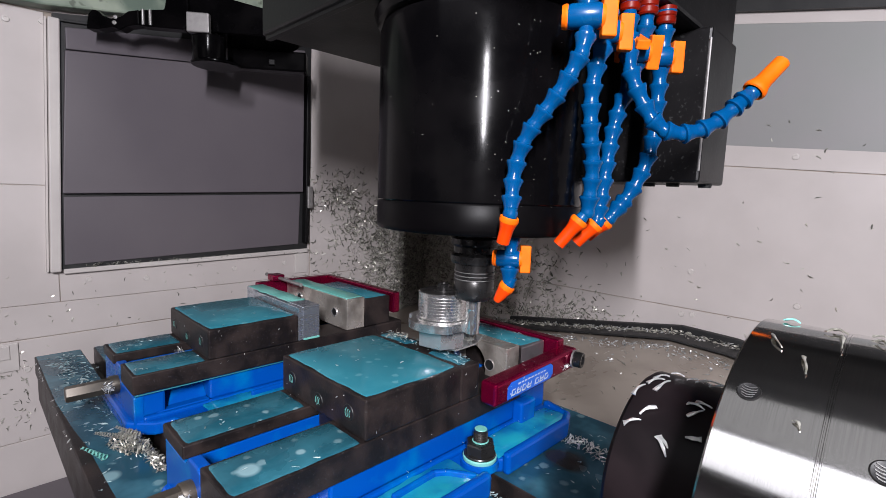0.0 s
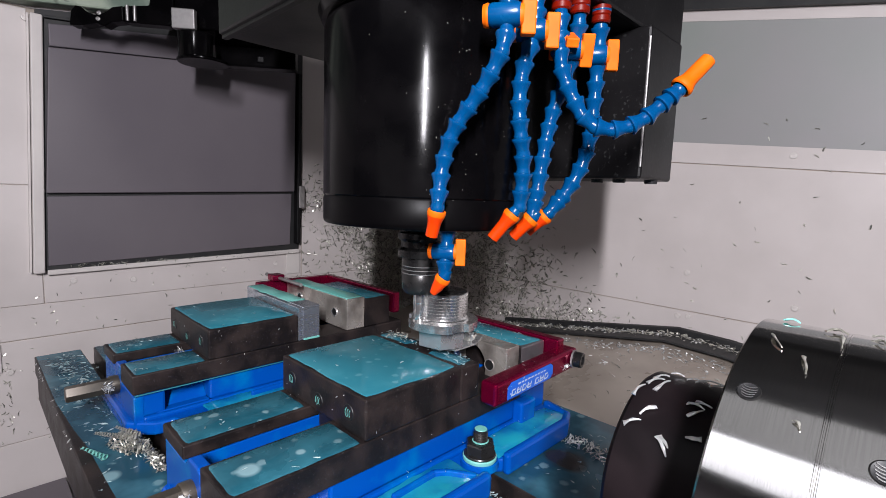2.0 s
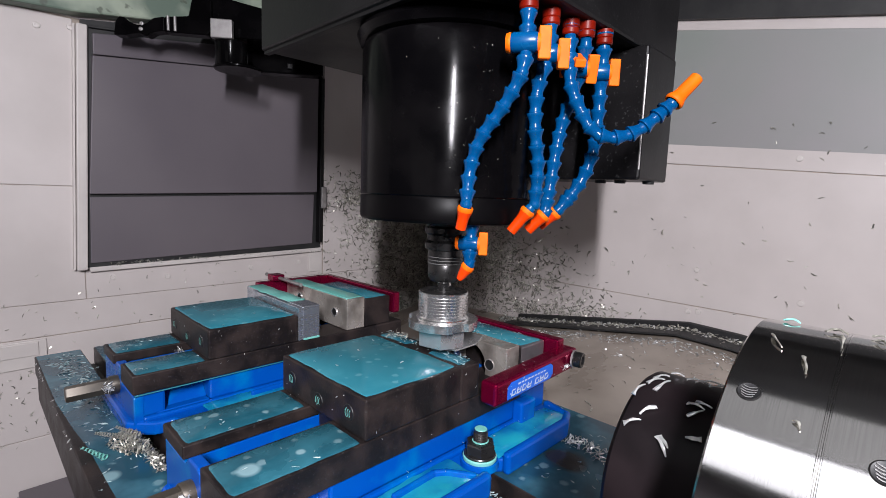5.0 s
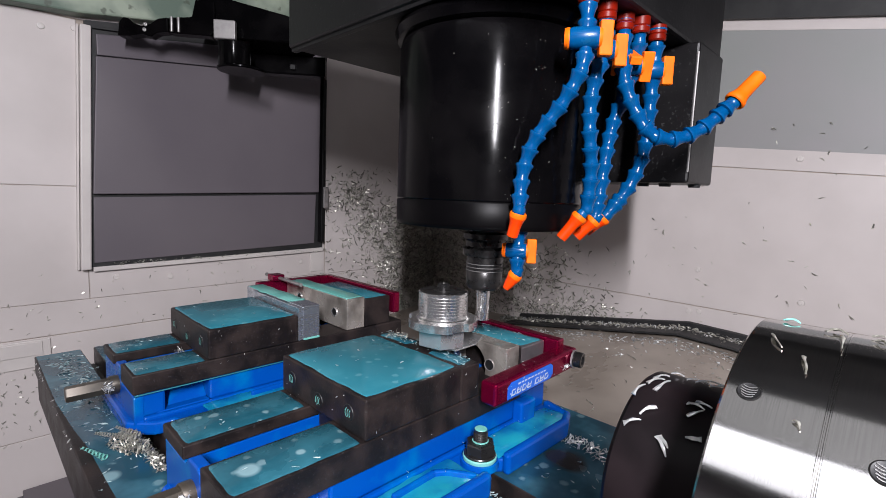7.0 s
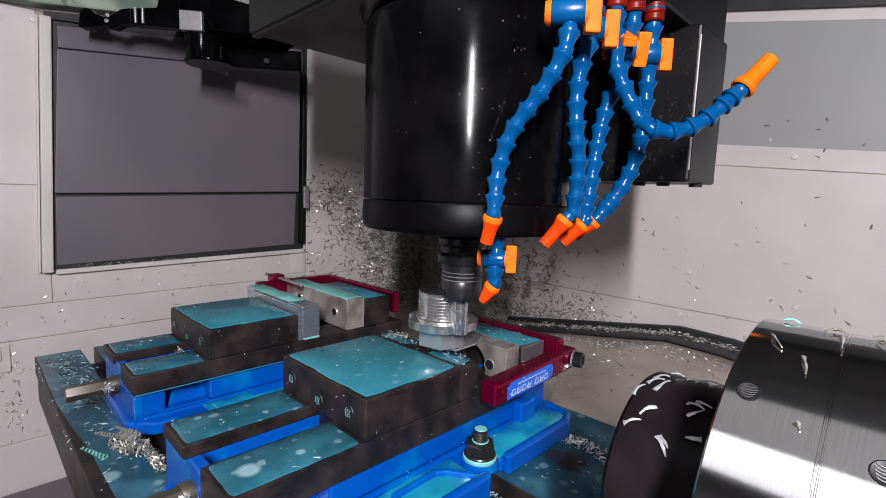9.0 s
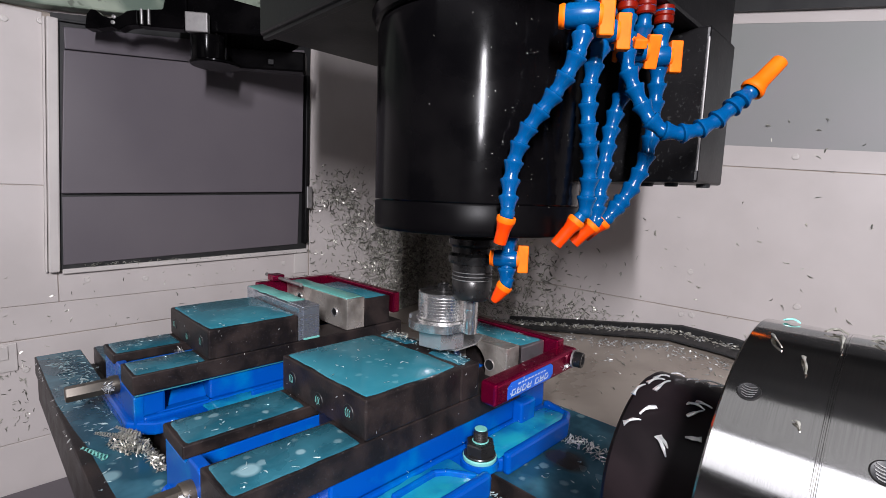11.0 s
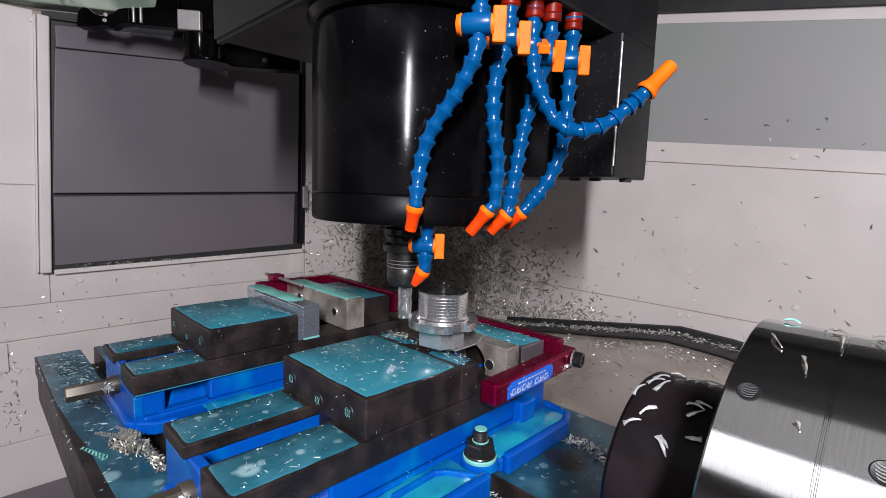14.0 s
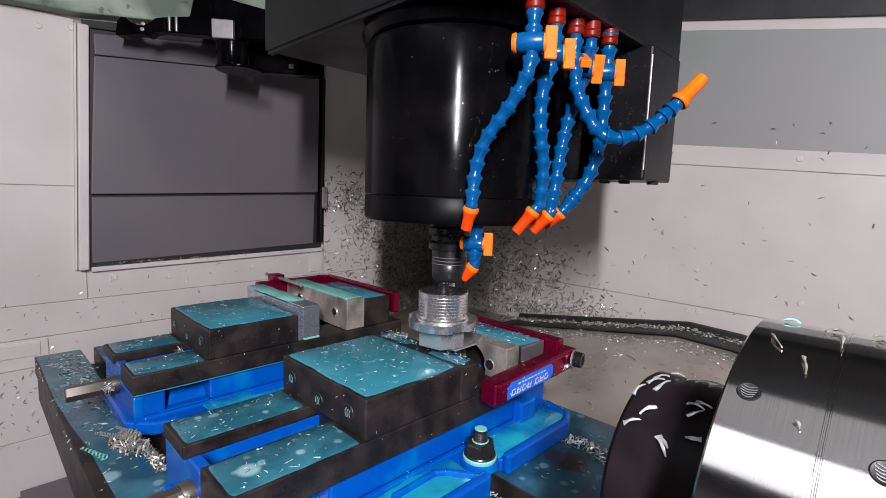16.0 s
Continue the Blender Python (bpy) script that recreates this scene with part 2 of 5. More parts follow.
# ---- the enclosure ----
WX, WY = -1.0, 1.0
wall_west = setting("wall_west", box_bm((WX - 0.06, -1.36, -0.75), (WX - 0.003, WY + 0.06, 1.1)), M_PAN, "cream painted sheet-metal side wall with chips stuck to it")
wall_north = setting("wall_north", box_bm((WX - 0.003, WY + 0.003, -0.75), (1.36, WY + 0.06, 1.1)), M_PAN, "cream painted sheet-metal rear wall with screws and chips")
# unseen sides, floor and roof, kept dark to hold down bounced light
setting("wall_east", box_bm((1.3, -1.36, -0.75), (1.36, WY, 1.1)), M_SMOKED, "unseen side wall of the enclosure, dark to cut bounced light")
setting("wall_south", box_bm((WX - 0.003, -1.36, -0.75), (1.3, -1.3, 1.1)), M_SMOKED, "unseen front wall of the enclosure, dark to cut bounced light")
setting("floor", box_bm((WX - 0.003, -1.3, -0.75), (1.3, WY, -0.7)), M_HOUSING, "unseen floor under the table, dark to cut bounced light")
setting("ceiling", box_bm((WX - 0.003, -1.3, 1.03), (1.3, WY, 1.1)), M_ROOF, "unseen roof of the enclosure, dark for the drum to reflect")

# sheet panels of the walls, with joints between them
for lo, hi in (((-1.3, 0.2806), (-0.0976, 0.635)), ((-1.3, 0.0253), (-0.0976, 0.2794)), ((-0.0964, 0.0253), (0.512, 0.60)), ((-1.3, -0.0482), (WY, 0.0244)),
               ((-1.3, -0.2728), (WY, -0.0498)), ((-1.3, -0.75), (WY, -0.2742)), ((0.515, 0.0253), (WY, 1.03)), ((-1.3, 0.638), (0.512, 1.03))):
    part("panel", box_bm((WX - 0.004, lo[0], lo[1]), (WX, hi[0], hi[1]), 0.0012, 1), M_WALL, wall_west)
for lo, hi, mat in (((WX, -0.75), (1.3, 0.0325), M_WALL),):
    part("panel", box_bm((lo[0], WY - 0.0, lo[1]), (hi[0], WY + 0.004, hi[1]), 0.0012, 1), mat, wall_north)
# the shade under the beam is painted as a grey band of panel
for (z0, z1), (z2, z3), mat, back in (((0.035, 0.035), (0.454, 0.279), M_WALL, 0.0), ((0.4565, 0.2815), (0.518, 0.306), M_WALL, 0.0), ((0.518, 0.306), (0.882, 0.443), M_WALL_SHADED, 0.001), ((0.882, 0.443), (0.96, 0.52), M_WALL, 0.0)):
    part("panel", prism_bm([(WX, z0), (1.3, z1), (1.3, z3), (WX, z2)], WY + back, WY + 0.004, "y"), mat, wall_north, "upper panel with the beam's shade in its colour" if back else "")
SCREW = mesh_of(lathe_bm([(0.0, 0.0022), (0.003, 0.0022), (0.0034, 0.003), (0.006, 0.0026), (0.0068, 0.0)], 16), "screw", M_TRIM)
for x, z in ((0.132, 0.396), (-0.05, 0.126), (-0.269, 0.113), (0.165, 0.081), (-0.062, 0.018), (-0.038, 0.021), (-0.42, 0.12), (0.4, 0.126)):
    o = new("screw", SCREW)
    o.matrix_basis, o.parent = pose(x, WY, z, 90, 0, 0), wall_north
for y, z in ((-0.157, 0.607), (-0.101, 0.617), (0.07, 0.061), (0.283, 0.066), (-0.045, 0.07), (0.43, 0.07), (-0.16, -0.115), (-0.3, 0.607)):
    o = new("screw", SCREW)
    o.matrix_basis, o.parent = pose(WX, y, z, 0, 90, 0), wall_west

# smoked side window with its cream post and dark rails
window_1 = tagged(new("window_1"), "smoked grey sliding window panel in a black frame", kind="structure")
# frame reaches above the header, its black standing in for the changer's shadow
part("window_frame", prism_bm([(-0.099, 0.098), (0.498, 0.112), (0.512, 0.73), (-0.085, 0.636)], WX + 0.001, WX + 0.010, "x"), M_RUBBER, window_1)
part("pane", prism_bm([(-0.0855, 0.264), (0.478, 0.283), (0.482, 0.622), (-0.0685, 0.563)], WX + 0.008, WX + 0.024, "x", 0.002), M_SMOKED, window_1)
part("pane", prism_bm([(-0.0880, 0.108), (0.468, 0.127), (0.474, 0.276), (-0.0835, 0.257)], WX + 0.006, WX + 0.014, "x", 0.0015), M_SMOKED, window_1)
part("header", prism_bm([(-0.066, 0.5665), (0.488, 0.6255), (0.488, 0.69), (-0.066, 0.611)], WX + 0.006, WX + 0.018, "x", 0.002), M_SMOKED, window_1)
part("guide_rail", prism_bm([(-0.072, 0.621), (0.02, 0.630), (0.02, 0.635), (-0.072, 0.626)], WX + 0.012, WX + 0.018, "x", 0.001), M_RUBBER, window_1)
part("post", prism_bm([(-0.114, 0.094), (-0.0945, 0.094), (-0.074, 0.625), (-0.094, 0.625)], WX, WX + 0.022, "x", 0.003), M_TRIM, window_1, "cream painted post")
part("bead", prism_bm([(-0.119, 0.094), (-0.115, 0.094), (-0.095, 0.625), (-0.099, 0.625)], WX, WX + 0.012, "x", 0.001), M_TRIM, window_1)
part("side_rail", prism_bm([(0.482, 0.13), (0.494, 0.13), (0.500, 0.62), (0.488, 0.62)], WX + 0.008, WX + 0.03, "x", 0.002), M_HOUSING, window_1)
part("latch_plate", box_bm((WX + 0.01, 0.488, 0.235), (WX + 0.034, 0.506, 0.30), 0.002), M_GROUND, window_1, "worn steel latch plate")
part("sill", prism_bm([(-0.09, 0.088), (0.5, 0.100), (0.5, 0.112), (-0.09, 0.099)], WX, WX + 0.014, "x", 0.002), M_TRIM, window_1)
part("corner_plate", box_bm((WX, 0.462, 0.036), (WX + 0.004, 0.506, 0.098), 0.0015), M_TRIM, window_1)

# green beam, rear track and way cover
setting("trim_west", prism_bm([(-1.3, 0.56), (-0.1, 0.640), (0.5, 0.735), (0.5, 0.92), (-1.3, 0.92)], WX, WX + 0.04, "x", 0.004), M_GREEN, "green-grey beam above the side window with flaking paint")
part("bracket", box_bm((WX, -0.30, -0.112), (WX + 0.005, -0.172, -0.052), 0.0015), M_TRIM, wall_west)
part("bracket", box_bm((WX + 0.005, -0.30, -0.085), (WX + 0.008, -0.186, -0.056), 0.001), M_TRIM, wall_west)
setting("trim_north", prism_bm([(WX, 0.905), (1.3, 0.465), (1.3, 1.02), (WX, 1.02)], WY - 0.014, WY - 0.0005, "y"), M_RUBBER, "black track along the top of the rear wall")
way = empty("way_cover", "grey telescopic steel way cover below the table", "way cover")
for k in range(4):
    part("plate", box_bm((-0.99, -0.7 + 0.155 * k, -0.43 + 0.012 * k), (-0.86, -0.545 + 0.155 * k, -0.415 + 0.012 * k), 0.002), M_SMOKED, way)

# folded chip pan behind the table, with its rubber edge
FLANGE = 0.095
RIDGE = [(-1.0, -0.125), (-0.572, -0.110), (-0.056, -0.026), (0.063, -0.031), (0.6, -0.11)]


def pan_height(x):
    for (x0, z0), (x1, z1) in zip(RIDGE, RIDGE[1:]):
        if x <= x1:
            return z0 + (z1 - z0) * (x - x0) / (x1 - x0)
    return RIDGE[-1][1]


def pan_mesh():
    bm = bmesh.new()
    rows = []
    for y, drop in ((0.40, 0.075), (0.7, 0.036), (WY, 0.0)):
        rows.append([bm.verts.new((x, y, z - drop)) for x, z in RIDGE])
    for a, b in zip(rows, rows[1:]):
        for i in range(len(RIDGE) - 1):
            bm.faces.new((a[i], a[i + 1], b[i + 1], b[i]))
    r = bmesh.ops.extrude_face_region(bm, geom=bm.faces[:])
    bmesh.ops.translate(bm, verts=[v for v in r["geom"] if isinstance(v, bmesh.types.BMVert)], vec=(0, 0, -0.01))
    bmesh.ops.recalc_face_normals(bm, faces=bm.faces[:])
    return smooth(bm)


setting("floor_pan", pan_mesh(), M_PAN, "folded beige chip pan, wet and strewn with chips")
strip = tagged(new("baseboard"), "black rubber strip along the rear wall over the pan", kind="structure")
for (x0, z0), (x1, z1) in zip(RIDGE[1:], RIDGE[2:]):
    part("strip", prism_bm([(x0, z0 - 0.002), (x1, z1 - 0.002), (x1, z1 + 0.018), (x0, z0 + 0.018)], WY - 0.012, WY - 0.0005, "y", 0.001), M_RUBBER, strip)
    part("flange", prism_bm([(x0, z0 - 0.002), (x1, z1 - 0.002), (x1, z1 + 0.003), (x0, z0 + 0.003)], WY - FLANGE, WY - 0.0125, "y", 0.001), M_RUBBER, strip)
    for v in strip.children[-1].data.vertices:
        v.co.z -= 0.036 * (WY - v.co.y) / (WY - 0.7)

# ---- tool changer at the side wall ----
changer = empty("tool_changer", "black tool changer arm with a bare steel block", "tool changer")
changer.matrix_basis = pose(-0.7750, 0.1237, 0.6270, 0, 0, 52)
part("carriage", prism_bm([(-0.030, -0.012), (0.165, -0.012), (0.20, 0.012), (0.13, 0.045), (-0.02, 0.075), (-0.06, 0.075)], 0.02, 0.14, "y", 0.003), M_BLACK, changer)
part("arm", prism_bm([(-0.116, -0.012), (-0.030, -0.013), (-0.020, 0.0), (-0.020, 0.060), (-0.060, 0.060), (-0.068, 0.024), (-0.116, 0.019)], 0.012, 0.042, "y", 0.003), M_BLACK, changer)
part("gripper", prism_bm([(-0.214, -0.027), (-0.210, 0.001), (-0.202, 0.011), (-0.192, 0.010), (-0.182, 0.001), (-0.167, -0.004), (-0.149, 0.001), (-0.134, 0.013), (-0.114, 0.017), (-0.114, -0.012), (-0.136, -0.016), (-0.150, -0.025), (-0.165, -0.020), (-0.191, -0.026)], 0.006, 0.034, "y", 0.002), M_BLACK, changer)
for x in (-0.108, -0.094):
    part("spring_pin", lathe_bm([(0, 0), (0.003, 0), (0.003, 0.030), (0, 0.030)], 14, pose(x, 0.011, -0.010)), M_GROUND, changer)
for x, z in ((-0.160, -0.012), (-0.158, -0.001)):
    part("grip_screw", lathe_bm([(0, 0), (0.004, 0), (0.004, 0.003), (0.002, 0.0035), (0, 0.002)], 14, pose(x, 0.007, z, 90, 0, 0)), M_GROUND, changer)
part("block", box_bm((-0.016, -0.012, -0.023), (0.028, 0.004, 0.016), 0.002), M_GROUND, changer, "bare bright steel block")
part("drive_cylinder", lathe_bm([(0, -0.068), (0.0325, -0.068), (0.0335, -0.066), (0.0335, -0.018), (0, -0.018)], 40, pose(0.0150, 0.028, -0.004)), M_BLACK, changer)
part("drive_flange", lathe_bm([(0, -0.076), (0.049, -0.076), (0.051, -0.074), (0.051, -0.071), (0.046, -0.068), (0, -0.068)], 44, pose(0.0260, 0.040, -0.002)), M_BLACK, changer)
# block for the dark rear arms, lengthened to fill in the shadow beside them
part("rear_guide", box_bm((0.02, 0.13, -0.056), (0.20, 0.17, -0.010), 0.004), M_BLACK, changer)
part("sensor", box_bm((0.115, 0.124, -0.046), (0.13, 0.131, -0.032), 0.002), M_HOUSING, changer)

# ---- spindle head ----
head = empty("spindle_head", "black milling spindle head over the vises", "milling spindle")
HEAD_THINGS.append(head)
SX, SY = -0.1124, 0.1448
part("housing", prism_bm([(-0.374, 0.023), (0.044, 0.023), (0.044, 0.442), (-0.374, 0.442)], 0.485, 0.76, "z", 0.004), M_HOUSING, head)
part("lip", box_bm((-0.372, 0.027, 0.481), (0.040, 0.035, 0.487), 0.001), M_HOUSING, head)
boxp = part("side_box", box_bm((-0.26, 0.317, 0.320), (0.0565, 0.411, 0.486), 0.003), M_HOUSING, head)
part("edge_bead", lathe_bm([(0, 0), (0.0014, 0), (0.0014, 0.14), (0, 0.14)], 10, pose(0.0555, 0.3168, 0.333)), M_GROUND, boxp, "thin bright line along the box edge")
for x in (-0.02, 0.008, 0.034):
    part("foot_screw", lathe_bm([(0, 0), (0.007, 0), (0.008, 0.005), (0, 0.005)], 14, pose(x + 0.014, 0.34 + 0.03 * (x > 0.01), 0.316)), M_RUBBER, boxp)
part("collar", lathe_bm([(0, 0.4629), (0.1009, 0.4629), (0.1118, 0.4671), (0.1154, 0.4753), (0.1118, 0.4835), (0.1009, 0.4907), (0, 0.4907)], 72, pose(SX, SY, 0)), M_BLACK, head)
part("sleeve", lathe_bm([(0, 0.2899), (0.1076, 0.2899), (0.1087, 0.2914), (0.1087, 0.4578), (0.1071, 0.4640), (0, 0.4640)], 96, pose(SX, SY, 0)), M_BLACK, head)
part("nose_ring", lathe_bm([(0, 0.2611), (0.1040, 0.2611), (0.1067, 0.2617), (0.1083, 0.2636), (0.1087, 0.2667), (0.1087, 0.2883), (0.1076, 0.2899), (0, 0.2899)], 96, pose(SX, SY, 0)), M_SATIN, head)
holder = part("tool_holder", lathe_bm([(0, 0.2240), (0.0263, 0.2240), (0.0270, 0.2271), (0.0270, 0.2322), (0.0237, 0.2353), (0.0237, 0.2415), (0.0270, 0.2446), (0.0270, 0.2508), (0.0247, 0.2528), (0.0309, 0.2616), (0, 0.2616)], 56, pose(SX, SY, 0)), M_HOLDER, head)
part("collet_nut", lathe_bm([(0, 0.1828), (0.0180, 0.1828), (0.0201, 0.1848), (0.0218, 0.1890), (0.0222, 0.2039), (0.0211, 0.2059), (0.0222, 0.2070), (0.0222, 0.2090), (0.0211, 0.2101), (0.0222, 0.2111), (0.0222, 0.2132), (0.0211, 0.2142), (0.0222, 0.2152), (0.0222, 0.2240), (0, 0.2240)], 56, pose(SX, SY, 0)), M_HOLDER, holder, "black collet nut with bright rings")
for z in (0.2060, 0.2101, 0.2142):
    part("ring", lathe_bm([(0.0206, z - 0.0005), (0.0225, z - 0.0005), (0.0229, z), (0.0225, z + 0.0005), (0.0206, z + 0.0005)], 56, pose(SX, SY, 0)), M_GROUND, holder, "thin bright ring round the collet nut")


def cutter_bm():
    bm = bmesh.new()
    n, rows = 24, 30
    rings = []
    for k in range(rows + 1):
        h = 0.1435 + 0.030 * k / rows
        ring = []
        for i in range(n):
            a = 2 * math.pi * i / n
            flute = 0.5 + 0.5 * math.cos(3 * (a - k * 0.12))
            r = 0.0083 - (0.0003 * flute ** 2 if k < rows - 2 else 0)
            ring.append(bm.verts.new((SX + r * math.cos(a), SY + r * math.sin(a), h)))
        rings.append(ring)
    ring = [bm.verts.new((v.co.x, v.co.y, 0.1845)) for v in rings[-1]]
    rings.append(ring)
    for a, b in zip(rings, rings[1:]):
        for i in range(n):
            bm.faces.new((a[i], a[(i + 1) % n], b[(i + 1) % n], b[i]))
    bm.faces.new(rings[0][::-1])
    return smooth(bm)


part("end_mill", cutter_bm(), M_ALU, holder, "bright fluted end mill")

# coolant hoses: each a chain of ball-and-cone links
LINK = mesh_of(lathe_bm([(0.0045, -0.0035), (0.0060, -0.0015), (0.0062, 0.0008), (0.0056, 0.0028), (0.0057, 0.0046), (0.0066, 0.0080), (0.0076, 0.0104), (0.0084, 0.0119), (0.0083, 0.0132), (0.0062, 0.0138)], 22), "link", M_HOSE)


def curve_points(ctrl, step):
    pts = [Vector(p) for p in ctrl]
    ext = [2 * pts[0] - pts[1]] + pts + [2 * pts[-1] - pts[-2]]
    dense = []
    for i in range(1, len(ext) - 2):
        a, b, c, d = ext[i - 1:i + 3]
        for k in range(30):
            t = k / 30
            dense.append(0.5 * ((2 * b) + (c - a) * t + (2 * a - 5 * b + 4 * c - d) * t * t + (3 * b - a - 3 * c + d) * t ** 3))
    dense.append(pts[-1])
    out, run = [dense[0]], 0.0
    for p, q in zip(dense, dense[1:]):
        run += (q - p).length
        if run >= step:
            out.append(q)
            run = 0.0
    if (dense[-1] - out[-1]).length > step * 0.4:
        out.append(dense[-1])
    return out


def hose(ctrl, tip, tip_mat, label, size=1.0, valve=None, nozzle_r=0.0045, vs=1.0, tip_w=1.0):
    h = empty("coolant_hose", label, "coolant hose", "coolant hoses on the spindle head")
    HEAD_THINGS.append(h)
    pts = curve_points(ctrl, 0.0143 * size)
    for a, b in zip(pts, pts[1:]):
        o = new("link", LINK)
        o.matrix_basis, o.parent = along(b, a) @ Matrix.Diagonal((size * 0.98, size * 0.98, size * 1.05, 1)), h
    a, b = Vector(tip[0]), Vector(tip[1])
    a = a.lerp(b, 0.14)
    ln = (b - a).length
    r = nozzle_r * size * 0.92
    part("nozzle", lathe_bm([(r * 1.3, 0.001), (r * 1.35, -0.0028), (r * 1.62, -0.0034), (r * 1.80, -0.0016), (r * 1.74, 0.0012), (r * 1.50, 0.0044), (r * 1.34, 0.0085), (r * 1.26 * tip_w, ln), (r * 0.95 * tip_w, ln), (r * 0.8 * tip_w, ln * 0.6), (0, ln * 0.6)], 24, along(a, b)), tip_mat, h, "orange plastic nozzle")
    part("nozzle_ring", lathe_bm([(r * 1.40, -0.0036), (r * 1.60, -0.0046), (r * 1.82, -0.0038), (r * 1.90, -0.0018), (r * 1.82, 0.0004), (r * 1.50, 0.0006), (r * 1.40, -0.0036)], 28, along(a, b)), M_ORANGE, h, "bright orange nozzle rim")
    back = (a - b).normalized()
    part("ball_joint", lathe_bm([(0, -0.0070), (r * 0.8, -0.0058), (r * 1.22, -0.0026), (r * 1.28, 0.0), (r * 1.18, 0.0026), (r * 0.95, 0.0048), (r * 0.95, 0.0072), (0, 0.0072)], 24, along(a + back * 0.0055, a + back)), M_HOSE, h)
    if valve:
        c, turn = Vector(valve[0]), valve[1]
        part("valve_body", lathe_bm([(0, -0.0125), (0.0085, -0.0125), (0.0095, -0.010), (0.0095, 0.010), (0.0085, 0.0125), (0, 0.0125)], 22, Matrix.Translation(c) @ pose(0, 0, 0, 0, 90, 30)), M_HOSE, h).data.transform(Matrix.Translation(c) @ Matrix.Scale(vs, 4) @ Matrix.Translation(-c))
        part("valve_cap", lathe_bm([(0, 0), (0.009, 0), (0.0095, 0.0015), (0.0085, 0.0045), (0, 0.0045)], 22, Matrix.Translation(c) @ pose(0, 0, 0, 0, -90, 30) @ pose(0, 0, 0.0125)), M_ORANGE, h).data.transform(Matrix.Translation(c) @ Matrix.Scale(vs, 4) @ Matrix.Translation(-c))
        part("knob", lathe_bm([(0, 0), (0.0088, 0), (0.0092, 0.0012), (0.0086, 0.0042), (0, 0.0042)], 22, Matrix.Translation(c) @ pose(0, 0, 0, 0, 90, 44) @ pose(0, 0, 0.0098)), M_ORANGE, h).data.transform(Matrix.Translation(c) @ Matrix.Scale(vs, 4) @ Matrix.Translation(-c))
        k = part("valve_handle", box_bm((-0.0150, -0.0042, 0.0128), (0.0150, 0.0042, 0.0244), 0.0012), M_ORANGE, h, "orange valve handle")
        k.matrix_basis = Matrix.Translation(c) @ pose(0, 0, 0, 0, 90, 44) @ pose(0, 0, 0, 0, 0, turn) @ Matrix.Scale(vs, 4)
        part("fitting", lathe_bm([(0, -0.0040), (0.0080, -0.0040), (0.0092, -0.0025), (0.0092, 0.0020), (0.0084, 0.003), (0.0092, 0.004), (0.0092, 0.0122), (0, 0.0122)], 24, pose(ctrl[0][0], ctrl[0][1], 0.4725)), M_FITTING, h, "dark red threaded fitting")
    return h


LBL = "blue segmented coolant hose with an orange nozzle"
hose([(0.0300, 0.0990, 0.4680), (0.0338, 0.0928, 0.4288), (0.0346, 0.0876, 0.4091), (0.0190, 0.0825, 0.3796), (-0.0011, 0.0740, 0.3496), (-0.0102, 0.0708, 0.3204), (-0.0062, 0.0621, 0.2835)],
     ((-0.0062, 0.0615, 0.2804), (-0.0128, 0.0625, 0.2592)), M_ORANGE_RED, "long blue segmented coolant hose with a red-orange nozzle", valve=((0.0330, 0.0910, 0.4370), 0), size=1.04)
hose([(0.0239, 0.1472, 0.4737), (0.0258, 0.1427, 0.4377), (0.0227, 0.1330, 0.4072), (0.0210, 0.1322, 0.3782), (0.0218, 0.1348, 0.3543), (0.0213, 0.1431, 0.3248), (0.0173, 0.1460, 0.2824)],
     ((0.0135, 0.1418, 0.2794), (-0.0018, 0.1319, 0.2552)), M_ORANGE_RED, LBL, valve=((0.0244, 0.1392, 0.4393), 0), size=1.08)
hose([(0.0245, 0.1854, 0.4792), (0.0265, 0.1826, 0.4579), (0.0315, 0.1794, 0.4177), (0.0437, 0.1845, 0.3865), (0.0570, 0.1921, 0.3641), (0.0745, 0.2067, 0.3591), (0.0904, 0.2220, 0.3671), (0.1017, 0.2335, 0.3798), (0.1162, 0.2492, 0.4001)],
     ((0.1145, 0.2471, 0.3971), (0.1304, 0.2674, 0.4250)), M_ORANGE, "blue segmented hose bent outward with an orange nozzle", valve=((0.0200, 0.1762, 0.4422), 118), size=1.10, nozzle_r=0.0054)
hose([(0.0368, 0.2392, 0.4825), (0.0356, 0.2417, 0.4537), (0.0337, 0.2441, 0.4302), (0.0331, 0.2439, 0.3937), (0.0316, 0.2420, 0.3503), (0.0219, 0.2326, 0.3120), (0.0079, 0.2116, 0.2792)],
     ((0.0059, 0.2091, 0.2767), (-0.0106, 0.2008, 0.2588)), M_ORANGE_RED, LBL, valve=((0.0340, 0.2343, 0.4381), 0), size=1.16)
hose([(0.0331, 0.2043, 0.4769), (0.0302, 0.2076, 0.4488), (0.0221, 0.2072, 0.4188), (0.0138, 0.1987, 0.3800), (0.0127, 0.1899, 0.3462), (0.0129, 0.1810, 0.3036), (0.0125, 0.1738, 0.2764)],
     ((0.0128, 0.1737, 0.2745), (-0.0026, 0.1653, 0.2553)), M_ORANGE_RED, LBL, valve=((0.0264, 0.1972, 0.4361), 18), size=1.11)
hose([(-0.0338, 0.1043, 0.2617), (-0.0331, 0.1019, 0.2418), (-0.0324, 0.1001, 0.2170)],
     ((-0.0323, 0.0983, 0.2152), (-0.0410, 0.0943, 0.2002)), M_ORANGE_RED, "short blue hose with an orange valve under the spindle", valve=((-0.0343, 0.1004, 0.2406), 0), size=1.07, vs=0.84, tip_w=0.66, nozzle_r=0.0041)


